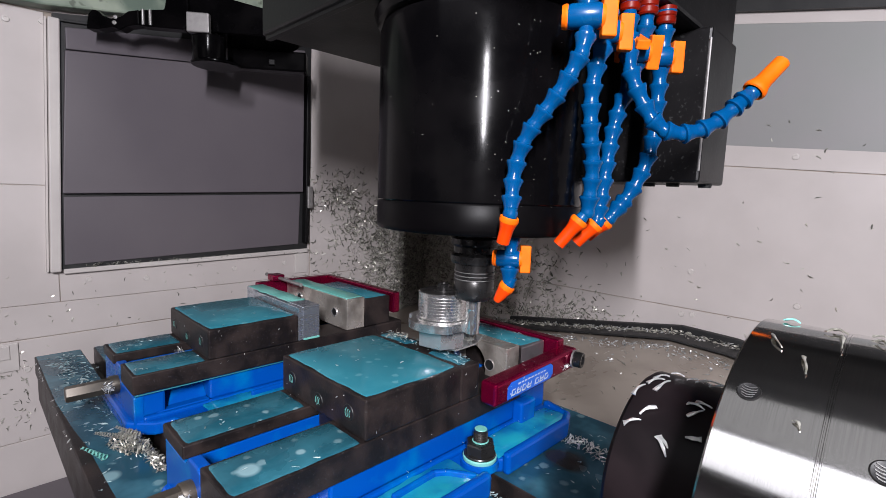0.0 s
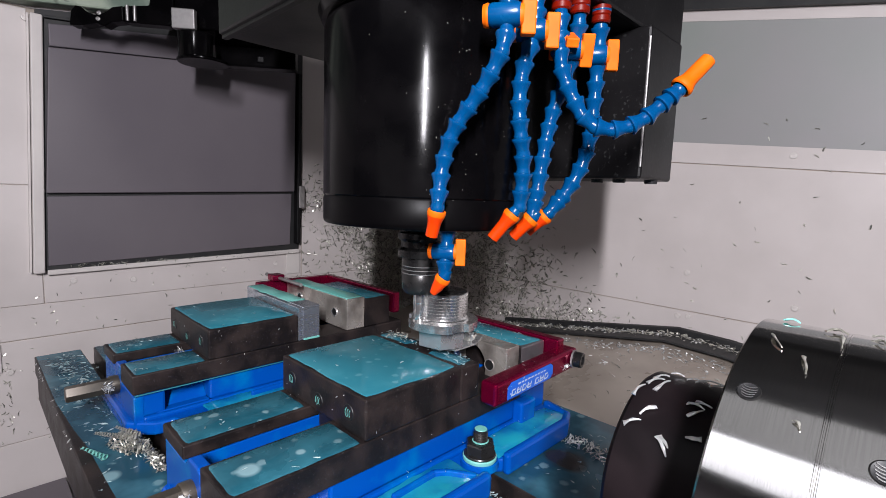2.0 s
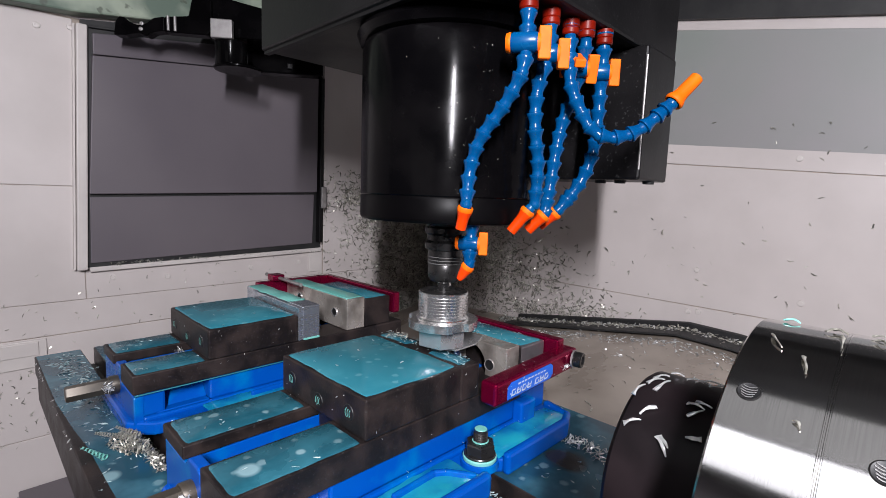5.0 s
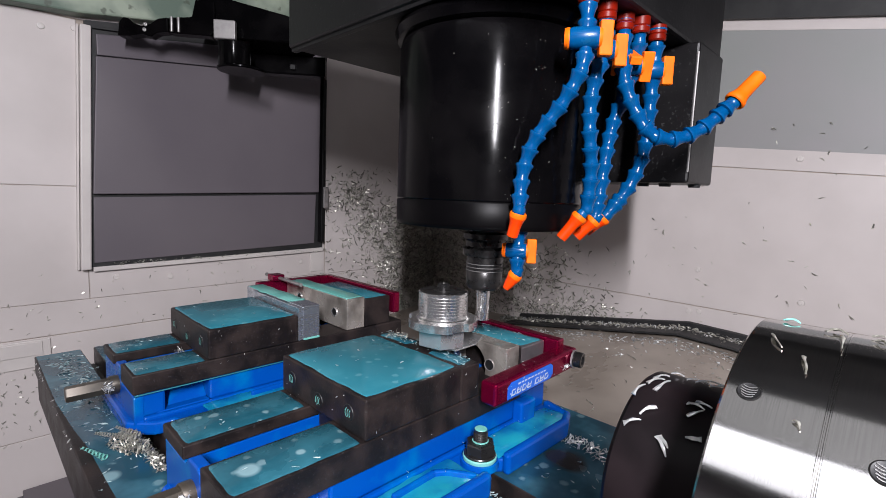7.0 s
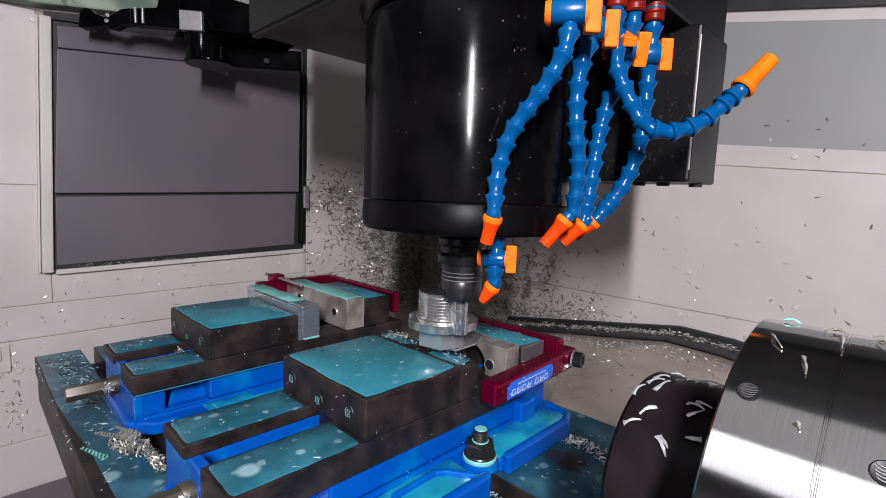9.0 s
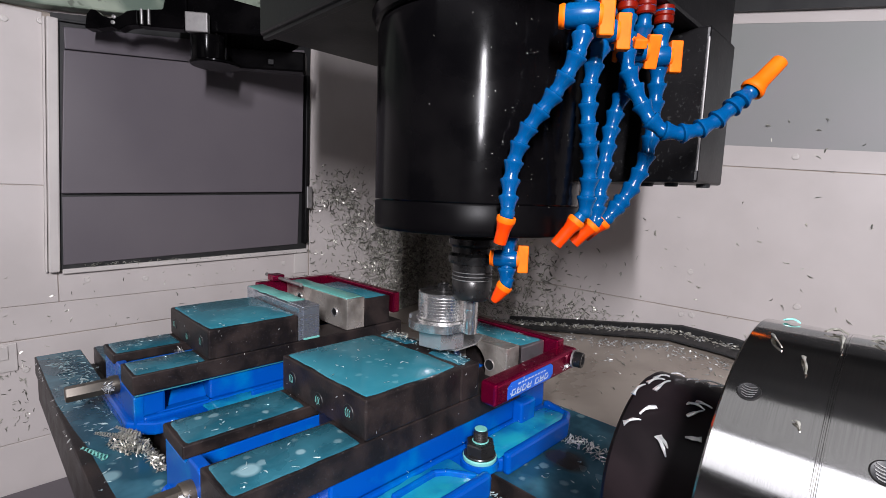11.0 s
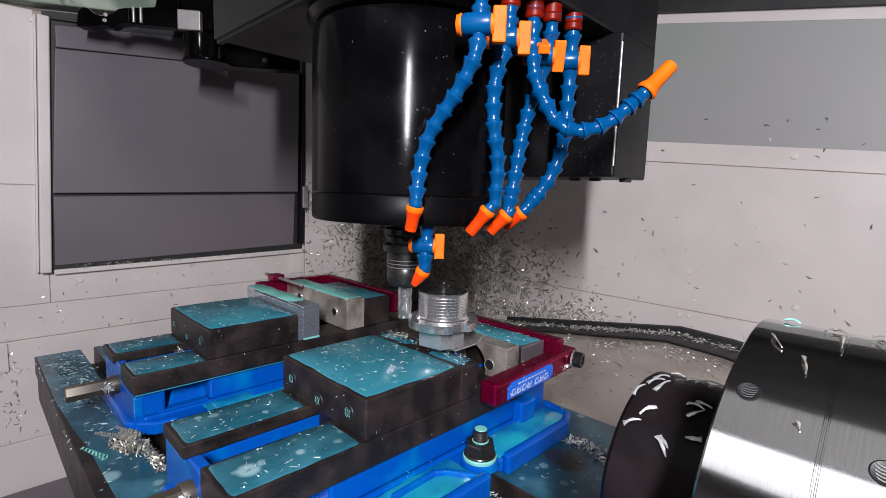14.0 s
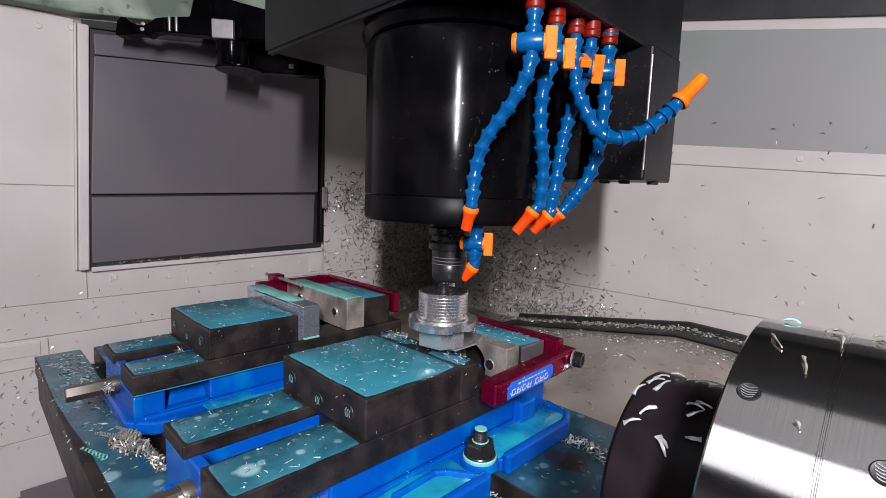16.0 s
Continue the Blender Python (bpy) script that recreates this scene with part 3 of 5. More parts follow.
def film_bm(x0, x1, y0, y1, z, amp=0.0022, seed=0):
    """A thin film of coolant with an uneven, rounded rim."""
    bm = bmesh.new()
    rim, inner = [], []
    n = 26
    cx, cy, hx, hy = (x0 + x1) / 2, (y0 + y1) / 2, (x1 - x0) / 2, (y1 - y0) / 2
    pts = []
    for i in range(n):
        pts.append((-1 + 2 * i / n, -1))
    for i in range(n):
        pts.append((1, -1 + 2 * i / n))
    for i in range(n):
        pts.append((1 - 2 * i / n, 1))
    for i in range(n):
        pts.append((-1, 1 - 2 * i / n))
    for u, v in pts:
        k = max(abs(u), abs(v))
        c = (abs(u) * abs(v)) ** 8
        x, y = cx + u * hx * (1 - 0.03 * c), cy + v * hy * (1 - 0.03 * c)
        w = noise.noise(Vector((x * 60, y * 60, seed * 3.1))) * amp
        ux, uy = (u if abs(u) == k else 0), (v if abs(v) == k else 0)
        rim.append(bm.verts.new((x + ux * w, y + uy * w, z + 0.0001)))
        inner.append(bm.verts.new((x + ux * (w - 0.0016), y + uy * (w - 0.0016), z + 0.0011)))
    m = len(pts)
    for i in range(m):
        j = (i + 1) % m
        bm.faces.new((rim[i], rim[j], inner[j], inner[i]))
    bm.faces.new(inner)
    bmesh.ops.recalc_face_normals(bm, faces=bm.faces[:])
    return smooth(bm)


# ---- machine table ----
table = empty("machine_table", "wet dark iron machine table with T-slots, filmed with coolant", "machine table")
TABLE_THINGS.append(table)
for y0, y1 in ((-0.166, -0.104), (-0.086, 0.113), (0.142, 0.345)):
    land = part("land", box_bm((-0.69, y0, -0.03), (1.0, y1, 0.0), 0.0012), M_IRON, table, "dark iron land between the T-slots")
    wet = [(-0.6885, y0 + 0.0015), (0.9985, y0 + 0.0015), (0.9985, y1 - 0.0015), (-0.6885, y1 - 0.0015)]
    if y0 < -0.1:
        # the coolant stops short of the front edge
        wet = [(-0.6885, y0 + 0.002), (-0.46, y0 + 0.002), (-0.36, y0 + 0.007), (-0.30, y0 + 0.012), (-0.20, y0 + 0.014), (-0.10, y0 + 0.018), (0.9985, y0 + 0.018), (0.9985, y1 - 0.0015), (-0.6885, y1 - 0.0015)]
    part("film", prism_bm(wet, -0.0002, 0.0003, "z"), M_TABLE, land, "film of coolant on the table")
part("bed", box_bm((-0.688, -0.164, -0.075), (0.998, 0.343, -0.0301), 0.002), M_IRON, table)
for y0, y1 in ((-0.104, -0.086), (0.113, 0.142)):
    # blackened floor stands in for the shade down in the slot
    part("slot_floor", box_bm((-0.688, y0 + 0.0002, -0.0300), (0.998, y1 - 0.0002, -0.0292)), M_RECESS_SHADE, table)

part("saddle", box_bm((-0.4, -0.12, -0.695), (0.7, 0.30, -0.0752), 0.004), M_HOUSING, table, "dark cast saddle")

# ---- vises ----
W, ZR, ZT = 0.1524, 0.073, 0.112


def tapped_hole(parent, x, y, z, r=0.0075):
    """A tapped hole in a face that looks towards -y: a flat disc coloured as the bore's shade, with pale arcs as the
    lit thread.
    """
    h = part("tapped_hole", lathe_bm([(0, -0.0004), (r * 0.78, -0.0004), (r * 0.8, 0.0006), (r, 0.0006), (r * 1.06, 0.0)], 22, pose(x, y, z, 90, 0, 0)), M_RECESS_SHADE, parent, "tapped hole")
    for k in range(3):
        bm = bmesh.new()
        for i in range(9):
            a0 = math.radians(115 + 16 * i)
            for q in (0.0, 0.13):
                bm.verts.new((x + r * (0.30 * k + 0.06 + 0.62 * math.cos(a0) * (1 - 0.18 * k) + q), y - 0.0012, z + r * 0.66 * math.sin(a0) * (1 - 0.12 * k)))
        bm.verts.ensure_lookup_table()
        for i in range(8):
            bm.faces.new((bm.verts[2 * i], bm.verts[2 * i + 2], bm.verts[2 * i + 3], bm.verts[2 * i + 1]))
        part("thread", bm, M_FILM, h)


def vise(ox, fy, ry, label, near):
    v = empty("vise", label, "vise", "two vises on the table", (0, 0, 0))
    TABLE_THINGS.append(v)
    re = 0.30
    # casting: foot flange, two side walls with a port, cross walls, rear block
    foot = [(ox - W - 0.012, ry + 0.02), (ox - W + 0.01, ry - 0.006), (ox - 0.01, ry - 0.006), (ox + 0.012, ry + 0.02), (ox + 0.014, -0.075), (ox + 0.050, -0.055), (ox + 0.056, -0.03), (ox + 0.057, 0.105),
            (ox + 0.051, 0.118), (ox + 0.036, 0.131), (ox + 0.035, 0.146), (ox + 0.045, 0.158), (ox + 0.047, 0.272), (ox + 0.036, 0.292), (ox + 0.012, 0.300), (ox - W - 0.02, 0.30), (ox - W - 0.012, 0.2)]
    base = part("base", prism_bm(foot, 0.0005, 0.0165, "z", 0.003), M_BLUE, v, "blue painted cast base")
    # raised rims of the side lugs, with coolant standing inside
    for a, c, w in (((0.0535, -0.045), (0.0535, 0.106), 0.0095), ((0.0438, 0.152), (0.0440, 0.268), 0.0095), ((0.0438, 0.268), (0.0360, 0.2862), 0.0095), ((0.0355, 0.2872), (0.0, 0.2965), 0.0095), ((0.0185, 0.020), (0.0165, 0.070), 0.005), ((0.0165, 0.0705), (0.0235, 0.081), 0.005), ((0.0235, 0.081), (0.0455, 0.0960), 0.005)):
        d = Vector((c[0] - a[0], c[1] - a[1])).normalized()
        nx, ny = -d.y * w / 2, d.x * w / 2
        ex, ey = d.x * 0.003, d.y * 0.003
        q = [(a[0] - ex + nx, a[1] - ey + ny), (c[0] + ex + nx, c[1] + ey + ny), (c[0] + ex - nx, c[1] + ey - ny), (a[0] - ex - nx, a[1] - ey - ny)]
        part("rim", prism_bm([(ox + p[0], p[1]) for p in q], 0.001 if w > 0.008 else 0.010, 0.0262 if a[1] < 0.15 else 0.0245, "z", min(0.0034, w * 0.36)), M_BLUE, base)
    part("boss", box_bm((ox - 0.003, 0.222, 0.015), (ox + 0.012, 0.252, 0.046), 0.003), M_BLUE, base)
    part("boss", lathe_bm([(0, 0.016), (0.0200, 0.016), (0.0192, 0.0222), (0.0184, 0.0226), (0, 0.0226)], 36, pose(ox + 0.0285, 0.125, 0)), M_BLUE, base)
    part("pool", film_bm(ox + 0.004, ox + 0.0395, 0.140, 0.284, 0.0205, 0.002), M_CYANPOOL, base, "pool of coolant")
    part("pool", film_bm(ox + 0.004, ox + 0.0500, -0.04, 0.104, 0.0198, 0.003, 3), M_CYANPOOL, base, "pool of coolant")
    for x0, x1 in ((ox - W + 0.003, ox - W + 0.045), (ox - 0.045, ox - 0.003)):
        port = x1 > ox - 0.01
        if port:
            part("side_wall", box_bm((x0, ry + 0.004, 0.02), (x1, ry + 0.0345, ZR - 0.023), 0.003), M_BLUE, base)
            part("side_wall", box_bm((x0, ry + 0.0845, 0.02), (x1, 0.235, ZR - 0.023), 0.003), M_BLUE, base)
            part("port_back", prism_bm([(x0 + 0.001, 0.0499), (x0 + 0.004, 0.0499), (x0 + 0.030, 0.0225), (x0 + 0.001, 0.0225)], ry + 0.034, ry + 0.0843, "y"), M_BLUE, base)
            part("port_sill", box_bm((x0, ry + 0.025, 0.018), (x1, ry + 0.0845, 0.0225), 0.001), M_BLUE, base)
        else:
            part("side_wall", box_bm((x0, ry + 0.010, 0.02), (x1 + 0.008, 0.235, ZR - 0.0127), 0.003), M_BLUE, base)
    part("ledge", box_bm((ox - 0.004, ry + 0.01, 0.0155), (ox + 0.003, 0.225, 0.0215), 0.002), M_BLUE, base)
    cf = part("channel_floor", box_bm((ox - W + 0.0532, ry + 0.012, 0.02), (ox - 0.045, 0.235, 0.043), 0.002), M_IRON, base)
    part("film", film_bm(ox - W + 0.056, ox - 0.06, ry + 0.045, ry + 0.085, 0.0432, 0.004, 25), M_COOLANT_DARK, cf)
    part("front_wall", prism_bm([(ox - W + 0.002, 0.012), (ox - 0.0024, 0.012), (ox - 0.0024, 0.0460), (ox - 0.0565, 0.0460), (ox - 0.060, 0.064), (ox - 0.066, 0.067), (ox - W + 0.066, 0.067), (ox - W + 0.058, 0.060), (ox - W + 0.002, 0.060)], ry + 0.0012, ry + 0.012, "y", 0.0016), M_BLUE, base)
    part("rear_block", box_bm((ox - W + 0.002, 0.232, 0.02), (ox - 0.002, 0.292, ZR), 0.003), M_BLUE if near else M_IRON, base)
    # ground rails with a film of coolant
    for x0, x1 in ((ox - W, ox - W + 0.056), (ox - 0.056, ox)):
        low = (0.0265 if near else 0.023) if x1 > ox - 0.01 else 0.0125
        rail = part("rail", box_bm((x0, ry, ZR - low), (x1, 0.235, ZR), 0.0015), M_IRON, v, "dark ground slide rail")
        part("film", film_bm(x0 + 0.003, x1 - 0.002, ry + 0.004, fy - 0.003, ZR, 0.0008, x0 * 7), M_COOLANT_DARK, rail, "film of teal coolant")
    if not near:
        part("drip_line", box_bm((ox - 0.0015, ry + 0.002, ZR - 0.0246), (ox + 0.0007, 0.225, ZR - 0.0236), 0.0003), M_COOLANT, v, "pale wet line along the rail")
    # screw with its hex end
    screw = part("screw", lathe_bm([(0, 0), (0.011, 0), (0.011, 0.20), (0, 0.20)], 24, pose(ox - W / 2, ry - 0.006, 0.041, -90, 0, 0)), M_DARKSTEEL, v, "steel clamping screw")
    part("hex_end", lathe_bm([(0, -0.046), (0.0086, -0.046), (0.0096, -0.044), (0.0096, 0.0), (0, 0.0)], 6, pose(ox - W / 2, ry - 0.006, 0.041, -90, 0, 0)), M_DARKSTEEL, screw)
    part("collar", lathe_bm([(0, -0.003), (0.0108, -0.003), (0.0115, -0.002), (0.0115, 0.006), (0, 0.006)], 28, pose(ox - W / 2, ry - 0.006, 0.041, -90, 0, 0)), M_DARKSTEEL, screw)
    # movable jaw block and its jaw plate
    jaw = part("movable_jaw", box_bm((ox - W, fy, ZR + 0.0003), (ox, fy + 0.1233, ZT), 0.0022, 3), M_IRON, v, "dark iron movable jaw")
    part("film", film_bm(ox - W + 0.0035, ox - 0.0045, fy + 0.0035, fy + 0.121, ZT, 0.0017, 5 + ox), M_COOLANT, jaw, "film of teal coolant")
    for hx, hz in ((-0.131, 0.092), (-0.078, 0.086), (-0.026, 0.092)):
        tapped_hole(jaw, ox + hx, fy, hz)
    part("gib", box_bm((ox - W + 0.058, fy + 0.01, 0.05), (ox - 0.058, fy + 0.11, ZR), 0.002), M_IRON, jaw)
    return v


va = vise(0.0, 0.0, -0.118, "blue machine vise holding the turned aluminium workpiece", True)
vb = vise(-0.2916, -0.0288, -0.112, "blue machine vise with light steel jaws and dried coolant", False)

# nearer vise: jaw plates, soft jaw with a round cut, fixed jaw
plate = part("jaw_plate", box_bm((-W, 0.1240, ZR + 0.0005), (0.0, 0.1525, ZT - 0.001), 0.0015), M_IRON, va, "dark jaw plate with chips on it")
part("film", film_bm(-0.146, -0.098, 0.1290, 0.1480, ZT - 0.001, 0.004, 9), M_COOLANT_DARK, plate)
part("film", film_bm(-0.058, -0.008, 0.1280, 0.1490, ZT - 0.001, 0.004, 10), M_COOLANT_DARK, plate)


arch = [(-0.060 + 0.027 * math.cos(math.radians(a)), 0.082 + 0.027 * math.sin(math.radians(a))) for a in range(-15, 196, 15)]
soft = part("soft_jaw", prism_bm([(-0.0335, ZR + 0.0005), (-0.0015, ZR + 0.0005), (-0.0015, 0.1140), (-W + 0.002, 0.1140), (-W + 0.002, ZR + 0.0005), (-0.0865, ZR + 0.0005)] + arch[::-1], 0.204, 0.2285, "y", 0.0006), M_SOFT, va, "bright worn steel soft jaw with a round arch and a bore")
part("bore", lathe_bm([(0, 0.0002), (0.0056, 0.0002), (0.0058, 0.0008), (0.0066, 0.0009), (0.0069, 0)], 24, pose(-0.0268, 0.204, 0.0880, 90, 0, 0)), M_RECESS_SHADE, soft)
part("bore_lip", lathe_bm([(0.0062, 0.0009), (0.0072, 0.0013), (0.0074, 0.0)], 24, pose(-0.0268, 0.204, 0.0880, 90, 0, 0)), M_GROUND, soft)
part("parallel", prism_bm([(-0.082, 0.1500), (-0.034, 0.1500), (-0.036, 0.188), (-0.050, 0.2155), (-0.082, 0.2155)], 0.1141, 0.1160, "z", 0.0004), M_ALU_DULL, soft, "thin bright ledge under the workpiece")
part("backing_plate", box_bm((-W, 0.2288, ZR + 0.0005), (0.0, 0.2316, ZT), 0.001), M_IRON, va)
fixed = part("fixed_jaw", box_bm((-W, 0.2320, ZR + 0.0005), (-0.001, 0.2835, ZT - 0.002), 0.002), M_JAW_SHADED, va, "steel fixed jaw with shade in its colour")
part("film", film_bm(-W + 0.004, -0.005, 0.237, 0.279, ZT - 0.002, 0.003, 12), M_COOLANT, fixed, "film of teal coolant")

# farther vise: light steel jaws
OB = -0.2916
jp = part("jaw_plate", box_bm((OB - W, 0.0955, ZR + 0.0005), (OB - 0.001, 0.1010, 0.1225), 0.001), M_JAW, vb, "light steel jaw plate")
blk = part("soft_jaw", box_bm((OB - W - 0.038, 0.1015, ZR + 0.0005), (OB, 0.1290, 0.1235), 0.0012), M_JAW, vb, "brushed aluminium soft jaw")
part("drip", box_bm((OB - 0.002, 0.1025, ZR + 0.0006), (OB + 0.0016, 0.1285, ZR + 0.0034), 0.0008), M_FILM, blk, "line of dried coolant")
part("dried_film", film_bm(OB - W - 0.032, OB - 0.040, 0.0990, 0.1280, 0.1236, 0.003, 15), M_FILM, blk, "dried pale green coolant")
fj = part("soft_jaw", box_bm((OB - W - 0.045, 0.1785, ZR + 0.0005), (OB - 0.002, 0.2120, 0.1230), 0.0012), M_SOFT, vb, "ground steel soft jaw with two holes")
for x, z in ((-0.3288, 0.0965), (-0.4400, 0.1020)):
    part("bore", lathe_bm([(0, 0.0002), (0.0052, 0.0002), (0.0054, 0.0010), (0.0066, 0.0012), (0.0070, 0)], 22, pose(x, 0.1785, z, 90, 0, 0)), M_RECESS_SHADE, fj)
    part("bore_lip", lathe_bm([(0.0058, 0.0012), (0.0072, 0.0016), (0.0074, 0.0)], 22, pose(x, 0.1785, z, 90, 0, 0)), M_ALU_DULL, fj)
part("dried_film", film_bm(OB - W - 0.042, OB - 0.006, 0.180, 0.2108, 0.1231, 0.003, 18), M_FILM, fj, "dried pale green coolant")
part("dried_rim", box_bm((OB - W - 0.040, 0.1788, 0.1224), (OB - 0.004, 0.1810, 0.1250), 0.0009), M_FILM, fj, "pale crust along the jaw edge")
fb = part("fixed_jaw", box_bm((OB - W, 0.2125, ZR + 0.0005), (OB - 0.002, 0.264, 0.1195), 0.0015), M_IRON, vb)
part("film", film_bm(OB - W + 0.004, OB - 0.006, 0.215, 0.260, 0.1195, 0.003, 21), M_COOLANT, fb)

# ---- work stops ----
def stop_bar_bm():
    bm = box_bm((0.012, 0.140, 0.077), (0.034, 0.306, 0.102), 0.0035, 3)
    for v in bm.verts:
        v.co.z += -0.004 + 0.006 * (v.co.y - 0.14) / 0.166
    return bm


stop = empty("work_stop", "red anodised work stop with a blue printed label", "work stop")
TABLE_THINGS.append(stop)
arm = part("arm", stop_bar_bm(), M_RED, stop)
part("back_bar", box_bm((-W - 0.006, 0.2845, 0.082), (0.018, 0.300, 0.1135), 0.002), M_RED, stop)
cap = part("cap_screw", lathe_bm([(0, 0), (0.0095, 0), (0.0098, 0.001), (0.0098, 0.012), (0.009, 0.013), (0.0055, 0.013), (0.0055, 0.006), (0, 0.006)], 28, pose(0.033, 0.2965, 0.0915, 0, 90, 10)), M_HOLDER, stop, "black socket cap screw")
part("washer", lathe_bm([(0.009, 0), (0.0115, 0), (0.0115, 0.0018), (0.009, 0.0018)], 28, pose(0.0341, 0.2965, 0.0915, 0, 90, 10)), M_GROUND, cap)
lab = part("label_plate", prism_bm([(0.160, 0.0805), (0.243, 0.0805), (0.248, 0.0850), (0.248, 0.0950), (0.243, 0.0985), (0.166, 0.0985), (0.160, 0.0940)], 0.0340, 0.0346, "x"), M_LABEL, arm, "blue label with white print")


def print_bars():
    """White slanted bars in the place of the print."""
    bm = bmesh.new()

    def bar(y0, z0, w, h, slant):
        bm.faces.new([bm.verts.new((0.03475, y, z)) for y, z in ((y0, z0), (y0 + w, z0), (y0 + w + slant, z0 + h), (y0 + slant, z0 + h))])
    y = 0.1655
    for k in range(7):
        y += 0.005 if k == 4 else 0
        bar(y, 0.0828, 0.0019, 0.0072, 0.0020)
        bar(y + 0.0019, 0.0828, 0.0048, 0.0015, 0.0004)
        bar(y + 0.0062, 0.0834, 0.0017, 0.0060 if k % 2 else 0.0034, 0.0015)
        bar(y + 0.0030, 0.0860 if k % 2 else 0.0885, 0.0046, 0.0014, 0.0004)
        y += 0.0098
    for k in range(9):
        bar(0.178 + 0.0062 * k, 0.0928, 0.0042, 0.0018, 0.0004)
    return bm


pr = part("print", print_bars(), M_WHITE, lab, "white print")
for ob in (lab, pr):
    for q in ob.data.vertices:
        q.co.z += -0.0045 + 0.006 * (q.co.y - 0.14) / 0.166

stop_b = empty("work_stop", "red anodised work stop bar with a thin steel rod", "work stop")
TABLE_THINGS.append(stop_b)
part("back_bar", box_bm((OB - W - 0.055, 0.2655, 0.090), (OB + 0.006, 0.279, 0.1245), 0.002), M_RED, stop_b)
part("arm", box_bm((OB - W - 0.060, 0.125, 0.098), (OB - W - 0.046, 0.27, 0.1245), 0.002), M_RED, stop_b)
part("rod_clamp", box_bm((OB - W - 0.064, 0.150, 0.1246), (OB - W - 0.040, 0.172, 0.136), 0.002), M_RED, stop_b)
part("rod", lathe_bm([(0, 0), (0.0028, 0), (0.0032, 0.0008), (0.0032, 0.125), (0, 0.125)], 14, along((-0.535, 0.161, 0.1305), (-0.44, 0.163, 0.1295))), M_GROUND, stop_b, "thin steel stop rod")

# ---- clamping stud, nut and washer ----
clamp = empty("clamp_stud", "black stud with flange nut and wet washer on the vise lug", "clamp stud")
TABLE_THINGS.append(clamp)
NX, NY = 0.0282, 0.1252
prof = [(0, 0.0)]
for k in range(15):
    h = 0.001 + k * 0.0019
    prof += [(0.0076, h), (0.0067, h + 0.00095)]
prof += [(0.0068, 0.0315), (0.0, 0.0315)]
part("stud", lathe_bm(prof, 28, pose(NX, NY, 0.0228)), M_HOLDER, clamp, "black threaded stud")
part("washer", lathe_bm([(0.0093, 0), (0.0172, 0), (0.0177, 0.0008), (0.0177, 0.0036), (0.0170, 0.0044), (0.0093, 0.0032)], 36, pose(NX, NY, 0.0228)), M_FILM, clamp, "washer wet with coolant")
part("nut", lathe_bm([(0.0076, 0.0), (0.0160, 0.0), (0.0160, 0.0105), (0.0146, 0.0120), (0.0076, 0.0120)], 6, pose(NX, NY, 0.0292, 0, 0, 14)), M_HOLDER, clamp, "black hex flange nut")
part("nut_flange", lathe_bm([(0.0080, 0.0), (0.0164, 0.0), (0.0168, 0.0010), (0.0160, 0.0022), (0.0080, 0.0022)], 36, pose(NX, NY, 0.0273)), M_HOLDER, clamp)
part("wet_ring", lathe_bm([(0.0074, 0), (0.0086, 0.0003), (0.0086, 0.0010), (0.0074, 0.0013)], 24, pose(NX, NY, 0.0414)), M_FILM, clamp)
part("stud_cap", lathe_bm([(0, 0.0008), (0.0062, 0.0006), (0.0066, 0)], 20, pose(NX, NY, 0.0544)), M_FILM, clamp)

# ---- workpiece ----
piece = empty("workpiece", "bright turned aluminium workpiece with ribbed neck on a flange", "workpiece")
TABLE_THINGS.append(piece)
PX, PY = -0.0620, 0.1555
ribs = [(0, 0.1435), (0.0292, 0.1435)]
for k in range(7):
    h = 0.1455 + k * 0.0035
    ribs += [(0.0292, h), (0.0292, h + 0.0019), (0.0278, h + 0.0022), (0.0278, h + 0.0031)]
ribs += [(0.0292, 0.1702), (0.0292, 0.1722), (0.0284, 0.1730), (0.0, 0.1730)]
part("neck", lathe_bm(ribs, 72, pose(PX, PY, 0.007)), M_ALU, piece, "ribbed bright neck")


def flange_bm():
    bm = bmesh.new()
    n = 96
    lo, hi = [], []
    for i in range(n):
        a = 2 * math.pi * i / n
        r = 0.0415 if (i % 32) < 25 else 0.0365
        lo.append(bm.verts.new((PX + r * math.cos(a), PY + r * math.sin(a), 0.1392)))
        hi.append(bm.verts.new((PX + r * math.cos(a), PY + r * math.sin(a), 0.1482)))
    bm.faces.new(lo[::-1]), bm.faces.new(hi)
    for i in range(n):
        j = (i + 1) % n
        bm.faces.new((lo[i], lo[j], hi[j], hi[i]))
    return smooth(bm)


part("flange", flange_bm(), M_ALU, piece, "notched bright flange")
part("hub", lathe_bm([(0, 0.1098), (0.0290, 0.1098), (0.0296, 0.1105), (0.0296, 0.1330), (0, 0.1330)], 6, pose(PX, PY, 0.007, 0, 0, 12)), M_ALU_DULL, piece, "six-sided bright hub")
part("undercut", lathe_bm([(0, 0.1405), (0.0312, 0.1405), (0.0312, 0.1420), (0.0295, 0.1435), (0, 0.1435)], 72, pose(PX, PY, 0.007)), M_ALU, piece)
part("centre_bolt", lathe_bm([(0, 0.1730), (0.0275, 0.1730), (0.0275, 0.1734), (0.013, 0.1736), (0.013, 0.1748), (0.0068, 0.1750), (0.0068, 0.1812), (0.0056, 0.1820), (0.0034, 0.1820), (0.0030, 0.1800), (0, 0.1800)], 30, pose(PX, PY, 0.007)), M_HOLDER, piece, "dark centre bolt")

# ---- rotary table ----
rot = empty("rotary_table", "large bright steel rotary table drum with a black face plate", "rotary table")
TABLE_THINGS.append(rot)
